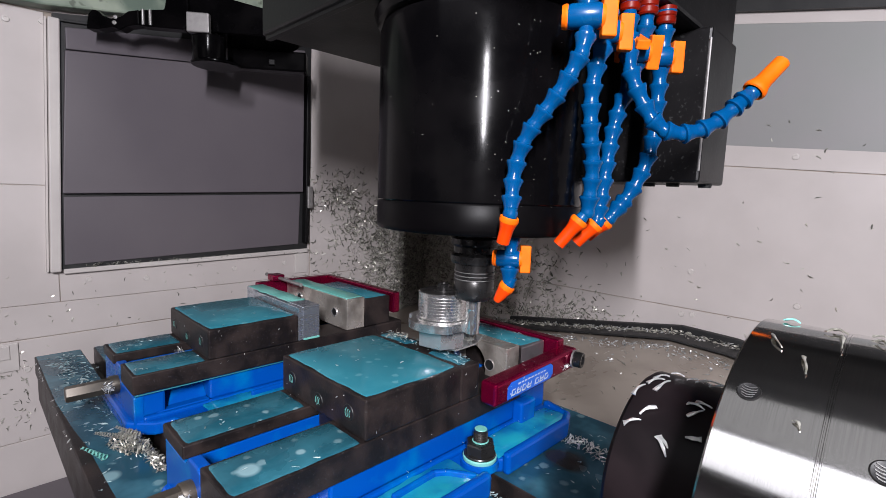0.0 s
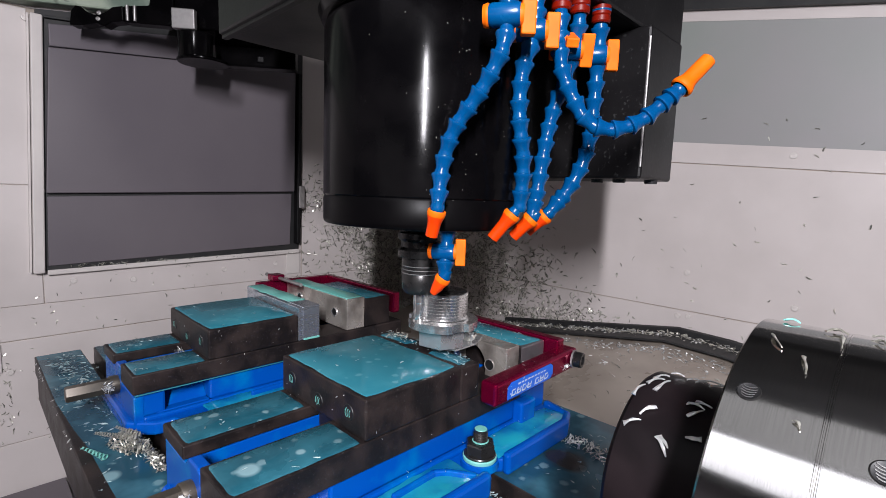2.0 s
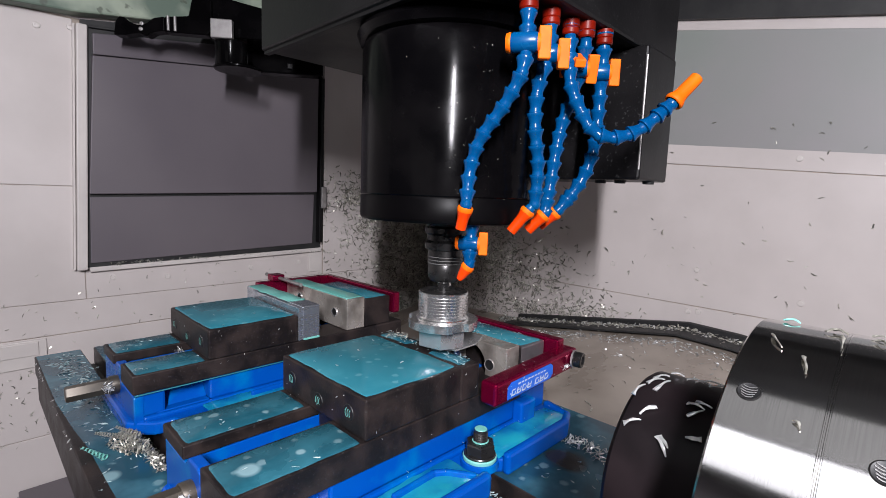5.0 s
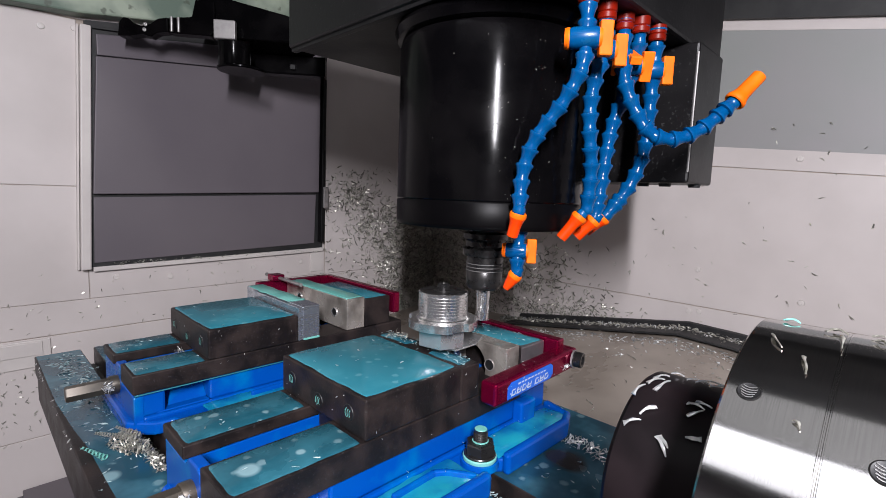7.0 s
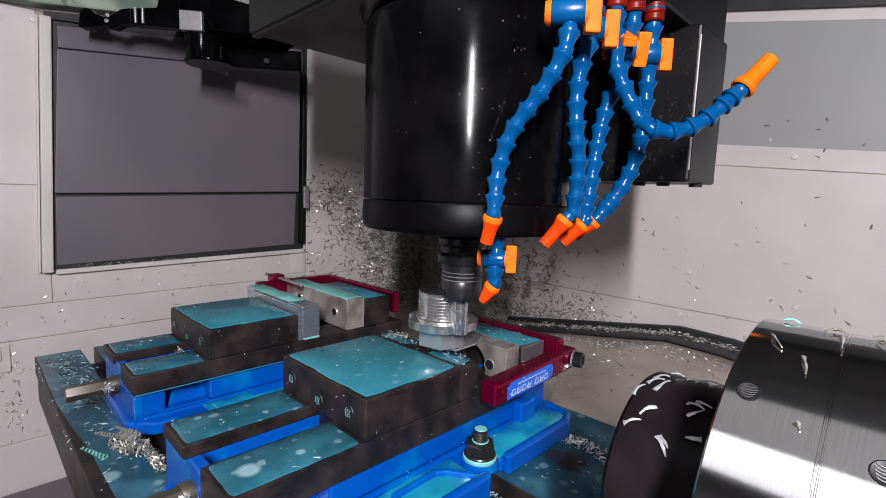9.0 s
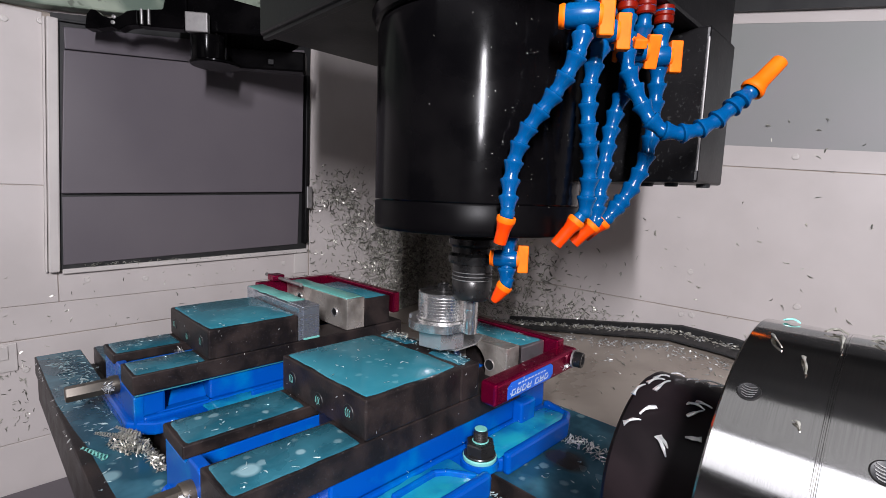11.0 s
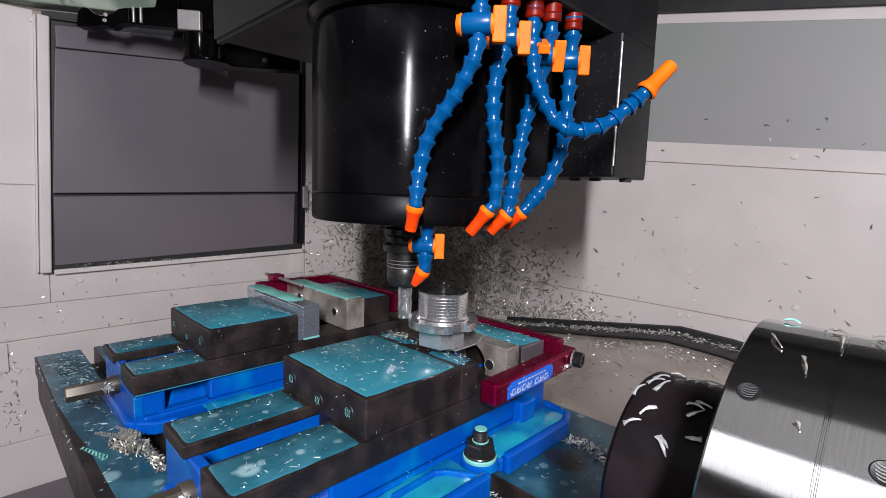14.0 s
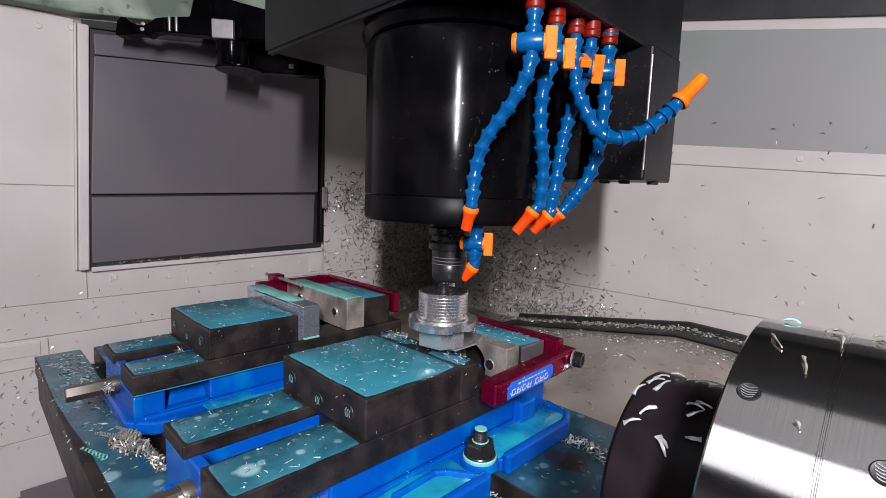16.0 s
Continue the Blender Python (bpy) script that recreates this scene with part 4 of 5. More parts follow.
CY, CZ = 0.055, 0.130


def drum(profile, n=96):
    return lathe_bm(profile, n, pose(0, CY, CZ, 0, 90, 0))


RD, RF = 0.1025, 0.0577
body = part("drum", drum([(0, 0.2690), (RD - 0.0012, 0.2690), (RD, 0.2700), (RD, 0.3045), (RD - 0.0007, 0.3047), (RD - 0.0007, 0.3051), (RD - 0.0002, 0.3053), (RD - 0.0002, 0.3058), (RD - 0.0007, 0.3060), (RD - 0.0007, 0.3064), (RD, 0.3066), (RD, 0.52), (0, 0.52)], 160), M_STEEL, rot, "bright turned steel drum")
part("face_plate", drum([(0, 0.2135), (RF - 0.0080, 0.2135), (RF - 0.0022, 0.2150), (RF, 0.2175), (RF, 0.2689), (0, 0.2689)]), M_FACE, rot, "black wet face plate")
for hx, turn in ((0.2786, 35.5), (0.3236, 45.2)):
    hy, hz = CY - RD * math.sin(math.radians(turn)), CZ + RD * math.cos(math.radians(turn))
    nrm = Vector((0, hy - CY, hz - CZ)).normalized()
    q = along((hx, hy, hz), (hx, hy + nrm.y, hz + nrm.z))
    th = part("tapped_hole", lathe_bm([(0, 0.0003), (0.0040, 0.0003), (0.0042, 0.0004), (0.0045, 0.0)], 26, q), M_RECESS_SHADE, body, "dark tapped hole")
    part("thread_rim", lathe_bm([(0.0040, 0.0002), (0.0043, 0.0006), (0.0047, 0.0)], 26, q), M_HOLDER, th)
    for k in range(5):
        # flat bright strips imitate the lit flanks of the thread, one above the other
        bm = bmesh.new()
        half, rise = 0.0032 - 0.0004 * abs(k - 1.5), 0.0028 - 0.00125 * k
        vs = []
        for i in range(9):
            u = -1 + i / 4
            for w in (0.0, 0.00050):
                vs.append(bm.verts.new((u * half, rise - 0.0009 * (1 - u * u) - w, 0.0007)))
        for i in range(8):
            bm.faces.new((vs[2 * i], vs[2 * i + 2], vs[2 * i + 3], vs[2 * i + 1]))
        bmesh.ops.transform(bm, matrix=q, verts=bm.verts[:])
        part("thread", bm, M_ALU, th)
part("pedestal", box_bm((0.33, -0.04, 0.0), (0.55, 0.135, 0.09), 0.006), M_HOUSING, rot)

# ---- chips ----
def chip_stuff(name, spots, mat, label, parent_list=None, size=(0.003, 0.008), width=0.0014, seed=1, lift=0.5, curl=1.0):
    """Many curled slivers in one mesh. Each spot is a point and the normal of what it lies on."""
    rng = random.Random(seed)
    verts, faces = [], []
    for p, nrm in spots:
        nv = Vector(nrm).normalized()
        t = nv.orthogonal().normalized()
        t = Matrix.Rotation(rng.uniform(0, 6.283), 3, nv) @ t
        b = nv.cross(t)
        ln, w, bend = rng.uniform(*size), width * rng.uniform(0.5, 1.4), rng.uniform(-0.9, 1.4) * curl
        tilt = rng.uniform(-0.2, lift)
        base = Vector(p) + nv * (0.0004 + 0.25 * ln * max(0, tilt))
        i0, n = len(verts), 4
        for k in range(n):
            s = k / (n - 1) - 0.5
            c = base + t * (s * ln) + b * (bend * s * s * ln * 0.6) + nv * ((tilt * s + 0.35 * (0.25 - s * s) * bend * bend) * ln)
            tw = Matrix.Rotation(rng.uniform(-0.7, 0.7) + s * 1.5, 3, t)
            e = tw @ b * (w * (0.75, 1.0, 0.95, 0.5)[k] / 2)
            verts += [c - e, c + e]
        for k in range(n - 1):
            j = i0 + 2 * k
            faces.append((j, j + 2, j + 3, j + 1))
    me = bpy.data.meshes.new(name)
    me.from_pydata([tuple(v) for v in verts], [], faces)
    me.materials.append(mat)
    ob = tagged(new(name, me), label, "metal chips", kind="stuff")
    if parent_list is not None:
        parent_list.append(ob)
    return ob


rc = random.Random(11)


def scatter(n, fn):
    out = []
    while len(out) < n:
        s = fn()
        if s:
            out.append(s)
    return out


def west_chip():
    y, z = rc.uniform(0.505, 1.0), rc.uniform(-0.16, 0.37)
    arch = math.exp(-((y - 0.61) / 0.07) ** 2 - ((z - 0.275) / 0.045) ** 2) + 0.75 * math.exp(-((y - 0.68) / 0.05) ** 2 - ((z - 0.19) / 0.10) ** 2)
    corner = max(0.0, min(1.0, (y - 0.70) / 0.08)) * max(0.0, min(1.0, (0.27 - z) / 0.1))
    d = (0.07 + 0.9 * arch + 1.1 * corner) * (0.85 + 0.9 * noise.noise(Vector((y * 26, z * 26, 1))))
    return ((WX + 0.008 * corner * rc.random(), y, z), (1, rc.uniform(-0.5, 0.5) * corner, rc.uniform(-0.5, 0.5) * corner)) if rc.random() < d else None


def north_chip():
    x, z = rc.uniform(-1.0, -0.1), rc.uniform(-0.12, 0.32)
    d = 1.15 - (x + 1.0) * 1.5 - max(0, z - 0.02 - 0.25 * (x < -0.6)) * 3.5 + 0.55 * noise.noise(Vector((x * 8, z * 8, 4)))
    return ((x, WY, z), (0, -1, 0)) if rc.random() < d * 0.75 else None


chip_stuff("wall_chips", scatter(3600, west_chip), M_CHIP, "small aluminium chips stuck to the side wall", size=(0.009, 0.021), width=0.0036, seed=2, lift=0.9)
chip_stuff("wall_chips", [((WX - 0.0 + 0.0, WY - abs(rc.gauss(0, 0.12)), 0.06 + rc.gauss(0, 0.09)), (1, 0, 0)) for k in range(900)] + [((WX + abs(rc.gauss(0, 0.22)), WY, 0.08 + rc.gauss(0, 0.10)), (0, -1, 0)) for k in range(1300)], M_CHIP, "thick crust of chips in the corner of the walls", size=(0.010, 0.024), width=0.0040, seed=31, lift=0.9)
chip_stuff("wall_chips", [((-0.60 + rc.gauss(0, 0.11), WY, 0.07 + rc.gauss(0, 0.075)), (rc.uniform(-0.3, 0.3), -1, rc.uniform(-0.3, 0.3))) for k in range(430)], M_CHIP, "clumps of chips on the rear wall behind the spindle", size=(0.010, 0.022), width=0.0042, seed=37, lift=0.9)
chip_stuff("wall_chips", scatter(3200, north_chip), M_CHIP, "dense aluminium chips stuck to the rear wall", size=(0.008, 0.020), width=0.0036, seed=3, lift=0.9)
chip_stuff("wall_chips", [((rc.uniform(-0.4, 0.4), WY, rc.uniform(-0.02, 0.55) ** 1.0), (0, -1, 0)) for k in range(62)], M_CHIP, "scattered aluminium chips on the rear wall", size=(0.006, 0.013), width=0.0024, seed=4)
chip_stuff("wall_chips", [((WX, rc.uniform(-0.3, 0.5), rc.uniform(-0.3, 0.095)), (1, 0, 0)) for k in range(150)] + [((WX + 0.012, rc.uniform(-0.05, 0.5), 0.101 + rc.random() * 0.006), (0.5, 0, 1)) for k in range(150)]
           + [((WX, -0.16 - 0.14 * rc.random() ** 1.5, rc.uniform(-0.25, -0.06)), (1, 0, 0)) for k in range(110)], M_CHIP, "aluminium chips on the side wall and window sill", size=(0.005, 0.012), width=0.0021, seed=5)


def pan_top(x, y):
    return pan_height(x) - 0.036 * (WY - y) / (WY - 0.7)


def pan_chip():
    """On the rubber flange, thicker towards the corner of the walls."""
    x = -0.62 + 0.82 * rc.random() ** 1.25
    back = min(1.0, abs(rc.gauss(0.30, 0.20)))
    y = WY - 0.018 - back * (FLANGE - 0.022)
    return ((x, y, pan_top(x, y) + 0.004 + 0.006 * rc.random() ** 2), (rc.uniform(-0.6, 0.6), -0.3, 1))


def pan_drift():
    """On the bare pan in front of the flange."""
    x = rc.uniform(-0.60, 0.2)
    y = WY - FLANGE - 0.004 - abs(rc.gauss(0, 0.026 if rc.random() < 0.6 else 0.07))
    return ((x, y, pan_top(x, y) + 0.001), (rc.uniform(-0.3, 0.3), -0.2, 1))


chip_stuff("pan_chips", scatter(470, pan_drift), M_CHIP_BRIGHT, "fresh aluminium chips drifted against the rubber flange", size=(0.006, 0.015), width=0.0032, seed=34, lift=0.15)
chip_stuff("wall_chips", [((x, WY, pan_height(x) + 0.018 + abs(rc.gauss(0, 0.022))), (0, -1, 0.3)) for x in (-0.60 + abs(rc.gauss(0, 0.16)) for k in range(300))], M_CHIP, "chips caught on the wall along the rubber strip", size=(0.007, 0.016), width=0.0032, seed=35, lift=0.7)
chip_stuff("pan_chips", scatter(430, pan_chip), M_CHIP_BRIGHT, "fresh aluminium chips on the heap along the rubber strip", size=(0.008, 0.017), width=0.0036, seed=33, lift=0.2)
chip_stuff("pan_chips", scatter(820, pan_chip), M_CHIP, "heap of aluminium chips along the rubber strip", size=(0.008, 0.020), width=0.0040, seed=6, lift=0.4)


def pan_loose():
    x, y = rc.uniform(-0.35, 0.2), rc.uniform(0.45, 0.9)
    return ((x, y, pan_height(x) - 0.075 * (1 - y) / 0.6 + 0.003), (0, 0, 1))


chip_stuff("pan_chips", scatter(90, pan_loose), M_CHIP, "loose aluminium chips on the pan", size=(0.008, 0.018), width=0.003, seed=7)


def top_spots(n, x0, x1, y0, y1, z):
    return [((rc.uniform(x0, x1), rc.uniform(y0, y1), z), (rc.uniform(-0.15, 0.15), rc.uniform(-0.15, 0.15), 1)) for k in range(n)]


def heap(cx, cy, rx, ry, h, n, z0):
    out = []
    for k in range(n):
        a, r = rc.uniform(0, 6.283), math.sqrt(rc.random())
        q = (cx + rx * r * math.cos(a), cy + ry * r * math.sin(a), z0 + h * (1 - r) * rc.random() + 0.001)
        out.append((q, (rc.uniform(-0.7, 0.7), rc.uniform(-0.7, 0.7), 1)))
    return out


chip_stuff("table_chips", heap(-0.285, -0.122, 0.022, 0.016, 0.018, 260, 0.0) + heap(-0.262, -0.117, 0.016, 0.014, 0.016, 200, 0.0) + heap(-0.225, -0.108, 0.03, 0.006, 0.008, 170, 0.0), M_CHIP, "curled aluminium chips heaped beside the vise", TABLE_THINGS, size=(0.003, 0.009), width=0.0014, seed=8, lift=0.9)


def corkscrew(p, q, r, turns, mat, w=0.0022):
    """One long chip wound like a corkscrew."""
    m, ln, n = along(p, q), (Vector(q) - Vector(p)).length, int(turns * 12)
    verts = []
    for i in range(n + 1):
        a, s = 2 * math.pi * turns * i / n, i / n
        rr = r * (1 - 0.6 * s)
        verts += [tuple(m @ Vector((rr * math.cos(a), rr * math.sin(a), s * ln))), tuple(m @ Vector((rr * 0.8 * math.cos(a), rr * 0.8 * math.sin(a), s * ln + w)))]
    me = bpy.data.meshes.new("corkscrew_chip")
    me.from_pydata(verts, [], [(2 * i, 2 * i + 2, 2 * i + 3, 2 * i + 1) for i in range(n)])
    me.materials.append(mat)
    TABLE_THINGS.append(tagged(new("corkscrew_chip", me), "long corkscrew aluminium chip lying on the wet table", "metal chip", "corkscrew chips on the table"))


corkscrew((-0.262, -0.118, 0.014), (-0.322, -0.144, 0.005), 0.0042, 15, M_CHIP)
corkscrew((-0.268, -0.112, 0.013), (-0.300, -0.128, 0.016), 0.0036, 9, M_CHIP)
corkscrew((-0.255, -0.145, 0.004), (-0.297, -0.160, 0.004), 0.0036, 7, M_FILM, 0.003)
chip_stuff("table_chips", heap(0.060, 0.268, 0.035, 0.013, 0.005, 90, 0.0) + heap(0.105, 0.262, 0.03, 0.016, 0.004, 70, 0.0), M_CHIP_BRIGHT, "aluminium chips lying on the table", TABLE_THINGS, size=(0.005, 0.013), width=0.0018, seed=9, lift=0.7)
chip_stuff("table_chips", [((rc.uniform(-0.66, -0.2), rc.uniform(-0.162, -0.106), 0.0), (0, 0, 1)) for k in range(80)] + [((rc.uniform(0.06, 0.2), rc.uniform(0.15, 0.34), 0.0), (0, 0, 1)) for k in range(40)]
           + [((rc.uniform(0.03, 0.08), 0.133 + rc.uniform(-0.006, 0.006), -0.018), (0, 0, 1)) for k in range(50)], M_CHIP_WET, "wet chips strewn over the table", TABLE_THINGS, size=(0.003, 0.009), width=0.0014, seed=10)
chip_stuff("table_chips", [((rc.uniform(-0.67, -0.50), -0.128 + rc.gauss(0, 0.011), 0.0), (0, 0, 1)) for k in range(75)] + [((rc.uniform(-0.50, -0.33), -0.134 + rc.gauss(0, 0.014), 0.0), (0, 0, 1)) for k in range(30)], M_CHIP_WET, "pale wet chips in a band along the table end", TABLE_THINGS, size=(0.006, 0.015), width=0.0022, seed=71, lift=0.1)
chip_stuff("table_chips", [((-0.6905, rc.uniform(-0.165, -0.14), rc.uniform(-0.03, 0.001)), (-1, 0, 1)) for k in range(14)] + [((rc.uniform(-0.66, -0.30), -0.1665, rc.uniform(-0.006, 0.001)), (0, -1, 1)) for k in range(24)], M_CHIP_BRIGHT, "bright chips caught on the edge of the table", TABLE_THINGS, size=(0.003, 0.006), width=0.0018, seed=72, lift=0.3)
chip_stuff("vise_chips", heap(-0.2916 - W / 2 + 0.012, -0.124, 0.008, 0.005, 0.014, 46, 0.040) + heap(-W / 2 + 0.014, -0.128, 0.009, 0.005, 0.014, 50, 0.040) + heap(-0.2916 - W + 0.060, -0.036, 0.012, 0.006, 0.006, 26, 0.060) + heap(0.0255, 0.137, 0.010, 0.004, 0.004, 10, 0.022), M_CHIP_BRIGHT, "bright chips hanging on the vise screws", TABLE_THINGS, size=(0.004, 0.012), width=0.0012, seed=73, lift=0.9)
chip_stuff("vise_chips", [((0.0345, 0.2765 + rc.gauss(0, 0.0035), 0.0861 + rc.gauss(0, 0.0014)), (1, rc.uniform(-0.4, 0.4), 0.5)) for k in range(22)], M_CHIP_BRIGHT, "small clump of chips stuck to the red work stop", TABLE_THINGS, size=(0.003, 0.007), width=0.0014, seed=74, lift=0.5)
chip_stuff("workpiece_chips", top_spots(46, -0.15, -0.004, 0.126, 0.151, 0.1122) + top_spots(30, -0.15, -0.004, 0.206, 0.227, 0.1142) + top_spots(30, -0.148, -0.006, 0.236, 0.280, 0.1112), M_CHIP_WET, "wet chips strewn along the jaws beside the workpiece", TABLE_THINGS, size=(0.003, 0.008), width=0.0013, seed=91, lift=0.3)
chip_stuff("workpiece_chips", heap(-0.11, 0.19, 0.035, 0.02, 0.03, 260, ZT) + heap(-0.125, 0.14, 0.02, 0.012, 0.003, 22, ZT), M_CHIP, "chips packed behind the workpiece", TABLE_THINGS, size=(0.004, 0.010), width=0.0016, seed=12, lift=0.8)


spots = top_spots(9, -0.145, -0.006, 0.005, 0.118, 0.1132) + top_spots(8, -0.437, -0.298, -0.022, 0.09, 0.1132)
spots += top_spots(6, -0.05, -0.004, -0.11, -0.005, 0.0742) + top_spots(8, -0.148, -0.1, -0.11, -0.005, 0.0742) + top_spots(9, -0.34, -0.295, -0.105, -0.033, 0.0742) + top_spots(9, -0.44, -0.395, -0.105, -0.033, 0.0742)
spots += top_spots(6, -0.1, -0.008, 0.238, 0.277, 0.1112) + top_spots(34, -0.15, -0.004, 0.125, 0.151, 0.1122)
chip_stuff("vise_chips", spots, M_CHIP_WET, "a few wet chips floating in the coolant film on the vises", TABLE_THINGS, size=(0.003, 0.007), width=0.0011, seed=13, lift=0.1)
# flecks stuck to the upright faces of the jaws and rails
flecks = [((rc.uniform(-W, 0.0), -0.0003, rc.uniform(ZR, ZT)), (0, -1, 0)) for k in range(7)] + [((0.0004, rc.uniform(0.0, 0.15), rc.uniform(0.052, ZT)), (1, 0, 0)) for k in range(9)]
flecks += [((OB + 0.0004, rc.uniform(-0.03, 0.09), rc.uniform(0.055, ZT)), (1, 0, 0)) for k in range(13)] + [((rc.uniform(OB - W, OB), -0.0291, rc.uniform(ZR, ZT)), (0, -1, 0)) for k in range(8)]
flecks += [((0.0345, rc.uniform(0.15, 0.30), rc.uniform(0.080, 0.100)), (1, 0, 0)) for k in range(9)] + [((rc.uniform(0.013, 0.033), rc.uniform(0.15, 0.30), 0.1015), (0, 0, 1)) for k in range(12)] + [((rc.uniform(0.002, 0.05), rc.uniform(0.0, 0.29), 0.027), (0, 0, 1)) for k in range(16)]
chip_stuff("vise_chips", flecks, M_CHIP_BRIGHT, "tiny bright flecks stuck to the faces of the vises", TABLE_THINGS, size=(0.0008, 0.0036), width=0.0008, seed=81, lift=0.3)
LATE = []
for n, x0, x1, y0, y1, z in ((80, -0.145, -0.006, 0.005, 0.118, 0.1132), (42, -0.437, -0.298, -0.022, 0.09, 0.1132), (26, -0.05, -0.004, -0.11, -0.005, 0.0742), (20, -0.148, -0.1, -0.11, -0.005, 0.0742),
                             (14, -0.34, -0.295, -0.105, -0.033, 0.0742), (12, -0.44, -0.395, -0.105, -0.033, 0.0742), (24, -0.1, -0.008, 0.238, 0.277, 0.1112)):
    for k, landed in enumerate((9.8, 11.9, 12.45, 12.95, 13.6)):
        LATE.append((chip_stuff("vise_chips", top_spots(n // 5 + (k < n % 5), x0, x1, y0, y1, z), M_CHIP_WET, "wet aluminium chips thrown onto the coolant film of the vise", size=(0.003, 0.008), width=0.0011, seed=40 + n + 100 * k, lift=0.1), z, landed))


rc.seed(23)


def lying_chip(r, a, b, width, label, mat):
    """One thick wedge-shaped chip lying on the round of the rotary table, from (x, turn) to (x, turn)."""
    bm = bmesh.new()
    rows = []
    for k in range(6):
        u = k / 5
        ang = math.radians(a[1] + (b[1] - a[1]) * u)
        out = Vector((0, -math.sin(ang), math.cos(ang)))
        side = Vector((0, -math.cos(ang), -math.sin(ang)))
        run = (Vector((1, 0, 0)) * (b[0] - a[0]) + side * math.radians(b[1] - a[1]) * r).normalized()
        cross = run.cross(out)
        c = Vector((a[0] + (b[0] - a[0]) * u, CY, CZ)) + out * (r + 0.0006 + 0.0012 * math.sin(math.pi * u)) + cross * (0.0004 * math.sin(5 * u + a[1]))
        w = width * (0.55 - 0.38 * u) * (1 + 0.25 * math.sin(9 * u + a[1]))
        rows.append([bm.verts.new(c + cross * w * e + out * h) for e, h in ((-1, 0), (1, 0.0003), (1, 0.0009), (0.1, 0.0011), (-1, 0.0005))])
    for p, q in zip(rows, rows[1:]):
        for i in range(5):
            bm.faces.new((p[i], p[(i + 1) % 5], q[(i + 1) % 5], q[i]))
    bm.faces.new(rows[0]), bm.faces.new(rows[-1][::-1])
    bmesh.ops.recalc_face_normals(bm, faces=bm.faces[:])
    TABLE_THINGS.append(tagged(part("metal_chip", bm, mat), label, "metal chip", "chips lying on the rotary table"))


for a, b in (((0.2167, 27.1), (0.2196, 16.5)), ((0.2197, 14.4), (0.2265, 5.7)), ((0.2258, 19.0), (0.2299, 5.5)), ((0.2209, 7.5), (0.2271, -0.6)), ((0.2253, -8.0), (0.2326, -10.0)), ((0.2313, 30.2), (0.2249, 37.8)), ((0.2190, 45.9), (0.2269, 40.7)),
             ((0.2377, 46.0), (0.2445, 54.5)), ((0.2385, 45.6), (0.2441, 50.2)), ((0.2444, 21.0), (0.2534, 22.0)), ((0.2477, 18.1), (0.2559, 19.6)), ((0.2473, 30.2), (0.2529, 23.2)), ((0.2572, 40.3), (0.2500, 42.2)), ((0.2354, -4.4), (0.2440, -7.0)), ((0.2404, -3.5), (0.2482, -6.0)), ((0.2410, -9.0), (0.2530, -16.0)), ((0.2480, -3.0), (0.2600, -9.0))):
    lying_chip(RF, a, b, 0.0023, "white aluminium chip lying on the black face plate", M_CHIP_BRIGHT)
for a, b in (((0.2783, 11.7), (0.2840, 17.8)), ((0.2934, 19.8), (0.2954, 26.2)), ((0.3029, 3.0), (0.3049, 11.8)), ((0.2962, 40.0), (0.2985, 41.6)), ((0.2964, 1.0), (0.3030, -2.0)), ((0.2990, -2.0), (0.3050, 0.5)), ((0.3134, -3.3), (0.3200, -1.0)), ((0.3150, 2.0), (0.3190, 5.0)), ((0.3230, -1.0), (0.3290, -5.0))):
    lying_chip(RD, a, b, 0.0014, "grey aluminium chip lying on the bright drum", M_CHIP)
lying_chip(RD, (0.2784, -6.0), (0.2850, -5.0), 0.0034, "chip wet with green coolant on the bright drum", M_FILM)
chip_stuff("head_drops", [((SX + 0.1090 * math.cos(a), SY + 0.1090 * math.sin(a), z), (math.cos(a), math.sin(a), 0)) for a, z in ((rc.gauss(-0.48, 0.20) if k < 46 else rc.uniform(-2.0, 0.2), rc.uniform(0.28, 0.45)) for k in range(58))], M_CHIP, "tiny chips and drops on the black spindle sleeve", HEAD_THINGS, size=(0.0006, 0.0017), width=0.0005, seed=15, lift=0.1)


# ---- chips in flight ----
FLIGHTS = []
rf = random.Random(5)
for k in range(18):
    start = Vector((PX + rf.uniform(-0.03, 0.02), PY + 0.035, ZT + 0.008))
    if k % 3:
        land = Vector((rf.uniform(-0.35, 0.35), WY - 0.004, rf.uniform(0.05, 0.5)))
    else:
        x, y = rf.uniform(-0.3, 0.2), rf.uniform(0.5, 0.9)
        land = Vector((x, y, pan_height(x) - 0.075 * (1 - y) / 0.6 + 0.003))
    c = chip_stuff("flying_chip", [((0, 0, 0), (rf.uniform(-1, 1), -1, rf.uniform(-0.5, 1)))], M_CHIP, "bright curled aluminium chip thrown off the cutter", size=(0.008, 0.016), width=0.0035, seed=60 + k)
    tagged(c, category="metal chip", group="chips thrown by the cutter")
    FLIGHTS.append((c, start, land, 2.0 + 0.075 * k))
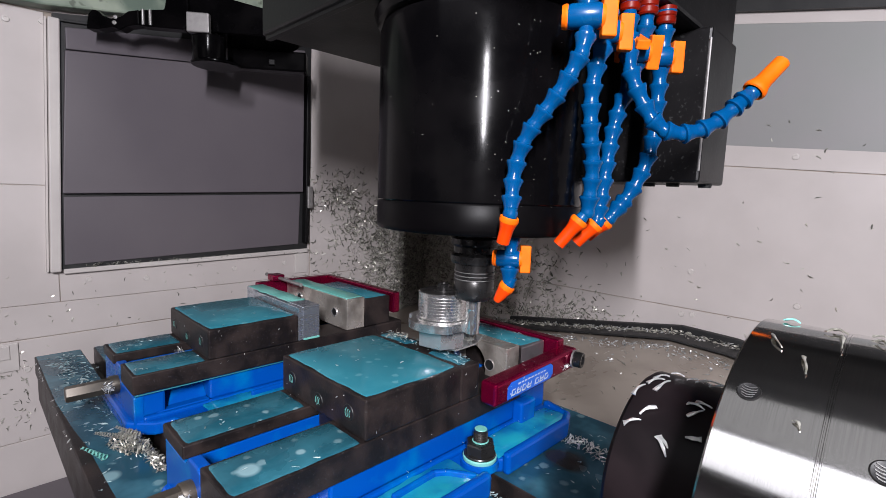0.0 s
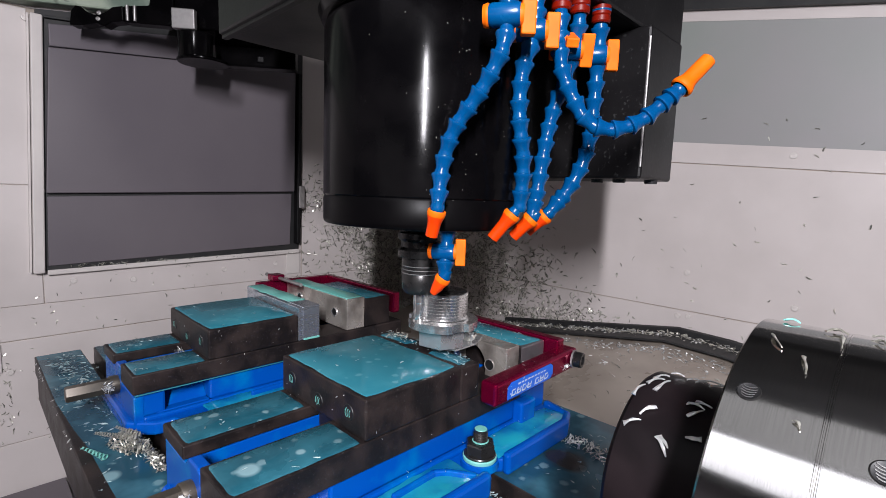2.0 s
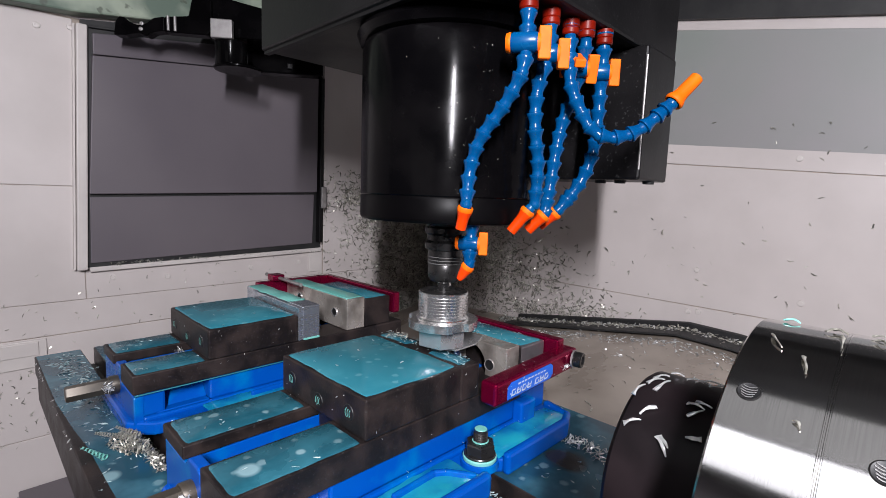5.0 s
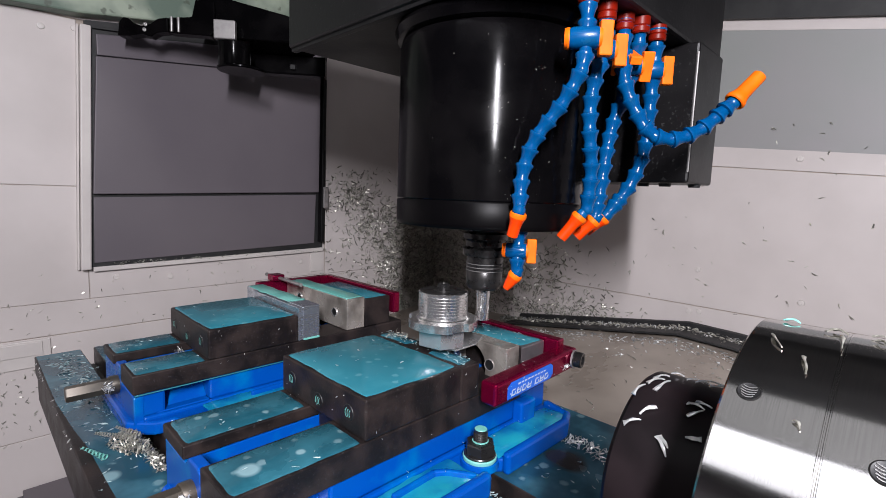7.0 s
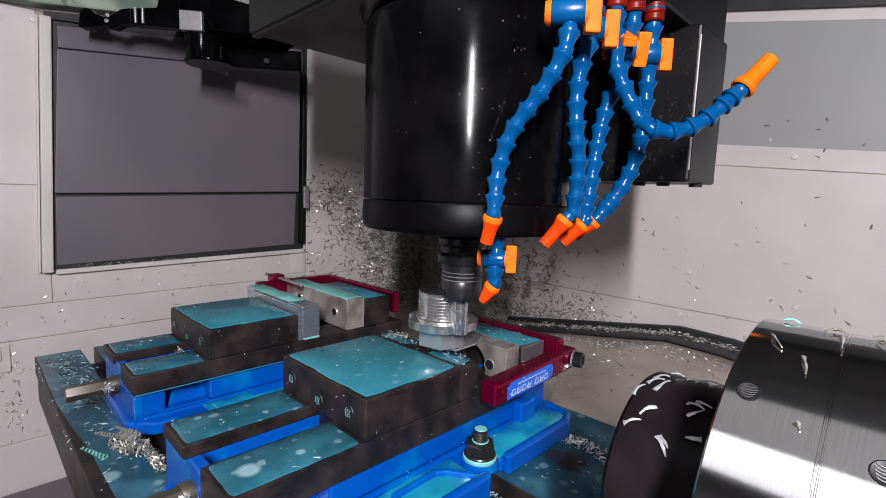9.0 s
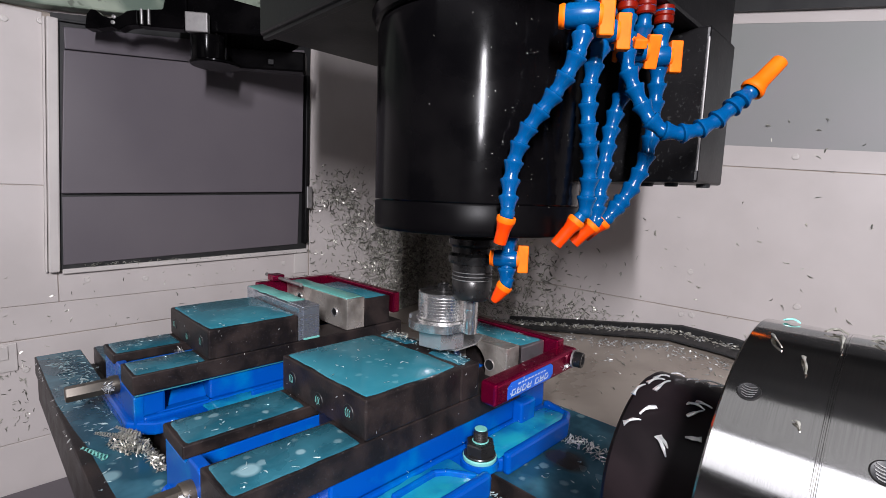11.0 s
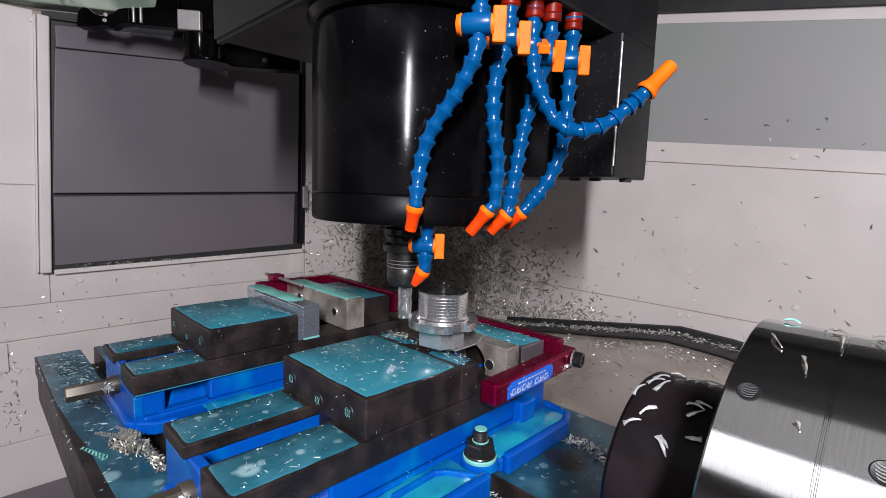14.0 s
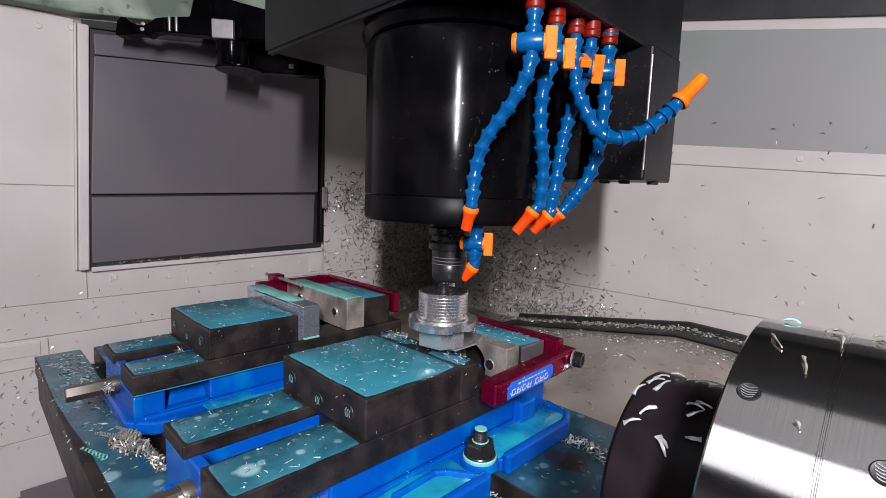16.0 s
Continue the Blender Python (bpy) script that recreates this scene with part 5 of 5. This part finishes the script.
for k in range(22):
    # chips thrown forward over the near end of the table
    start = Vector((PX + rf.uniform(-0.03, 0.02), PY + 0.035, ZT + 0.008))
    land = Vector((rf.uniform(0.07, 0.24), rf.uniform(0.15, 0.34), 0.001)) if k % 4 else Vector((rf.uniform(-0.2, 0.0), rf.uniform(-0.155, -0.13), 0.001))
    c = chip_stuff("flying_chip", [((0, 0, 0), (rf.uniform(-1, 1), -1, rf.uniform(-0.5, 1)))], M_CHIP_BRIGHT, "bright curled aluminium chip thrown off the cutter", size=(0.010, 0.018), width=0.0040, seed=120 + k)
    tagged(c, category="metal chip", group="chips thrown by the cutter")
    FLIGHTS.append((c, start, land, 2.1 + 0.035 * k))


def travel_at(t):
    for (t0, a0, b0), (t1, a1, b1) in zip(TRAVEL, TRAVEL[1:]):
        if t <= t1:
            return a0 + (a1 - a0) * (t - t0) / (t1 - t0)
    return TRAVEL[-1][1]


def motions():
    for thing, z, landed in LATE:
        # thrown from the far end of the table on to the vise
        times = sorted({t for t, dy, dx in TRAVEL if not landed - 0.36 < t < landed} | {landed - 0.36, landed - 0.27, landed - 0.18, landed - 0.09, landed})
        rows = []
        for t in times:
            away = min(1.0, max(0.0, (landed - t) / 0.36))
            rows.append((t, Matrix.Translation((0.93 * away, 0.18 * away + travel_at(t), 0.8 * away * (1 - away) - (z - 0.0008) * away))))
        walk(thing, rows)
    for thing, start, land, t0 in FLIGHTS:
        rows = [(t, Matrix.Translation(start + Vector((0, dy, 0)))) for t, dy, dx in TRAVEL if t < t0 - 0.02]
        a = start + Vector((0, travel_at(t0), 0))
        for i in range(7):
            q = i / 6
            p = a.lerp(land, q) + Vector((0, 0, 0.42 * q * (1 - q)))
            rows.append((t0 + 0.6 * q, Matrix.Translation(p) @ pose(0, 0, 0, 60 * i, 35 * i, 0)))
        if land.y < 0.36:
            rest, here = rows[-1][1], travel_at(t0 + 0.6)
            rows += [(t, Matrix.Translation((0, dy - here, 0)) @ rest) for t, dy, dx in TRAVEL if t > t0 + 0.65]
        else:
            rows.append((16.0, rows[-1][1]))
        walk(thing, rows)
    for thing in TABLE_THINGS:
        p = thing.matrix_basis.copy()
        walk(thing, [(t, Matrix.Translation((0, dy, 0)) @ p) for t, dy, dx in TRAVEL])
    for thing in HEAD_THINGS:
        p = thing.matrix_basis.copy()
        walk(thing, [(t, Matrix.Translation(SLIDE * dx) @ p) for t, dy, dx in TRAVEL])


motions()
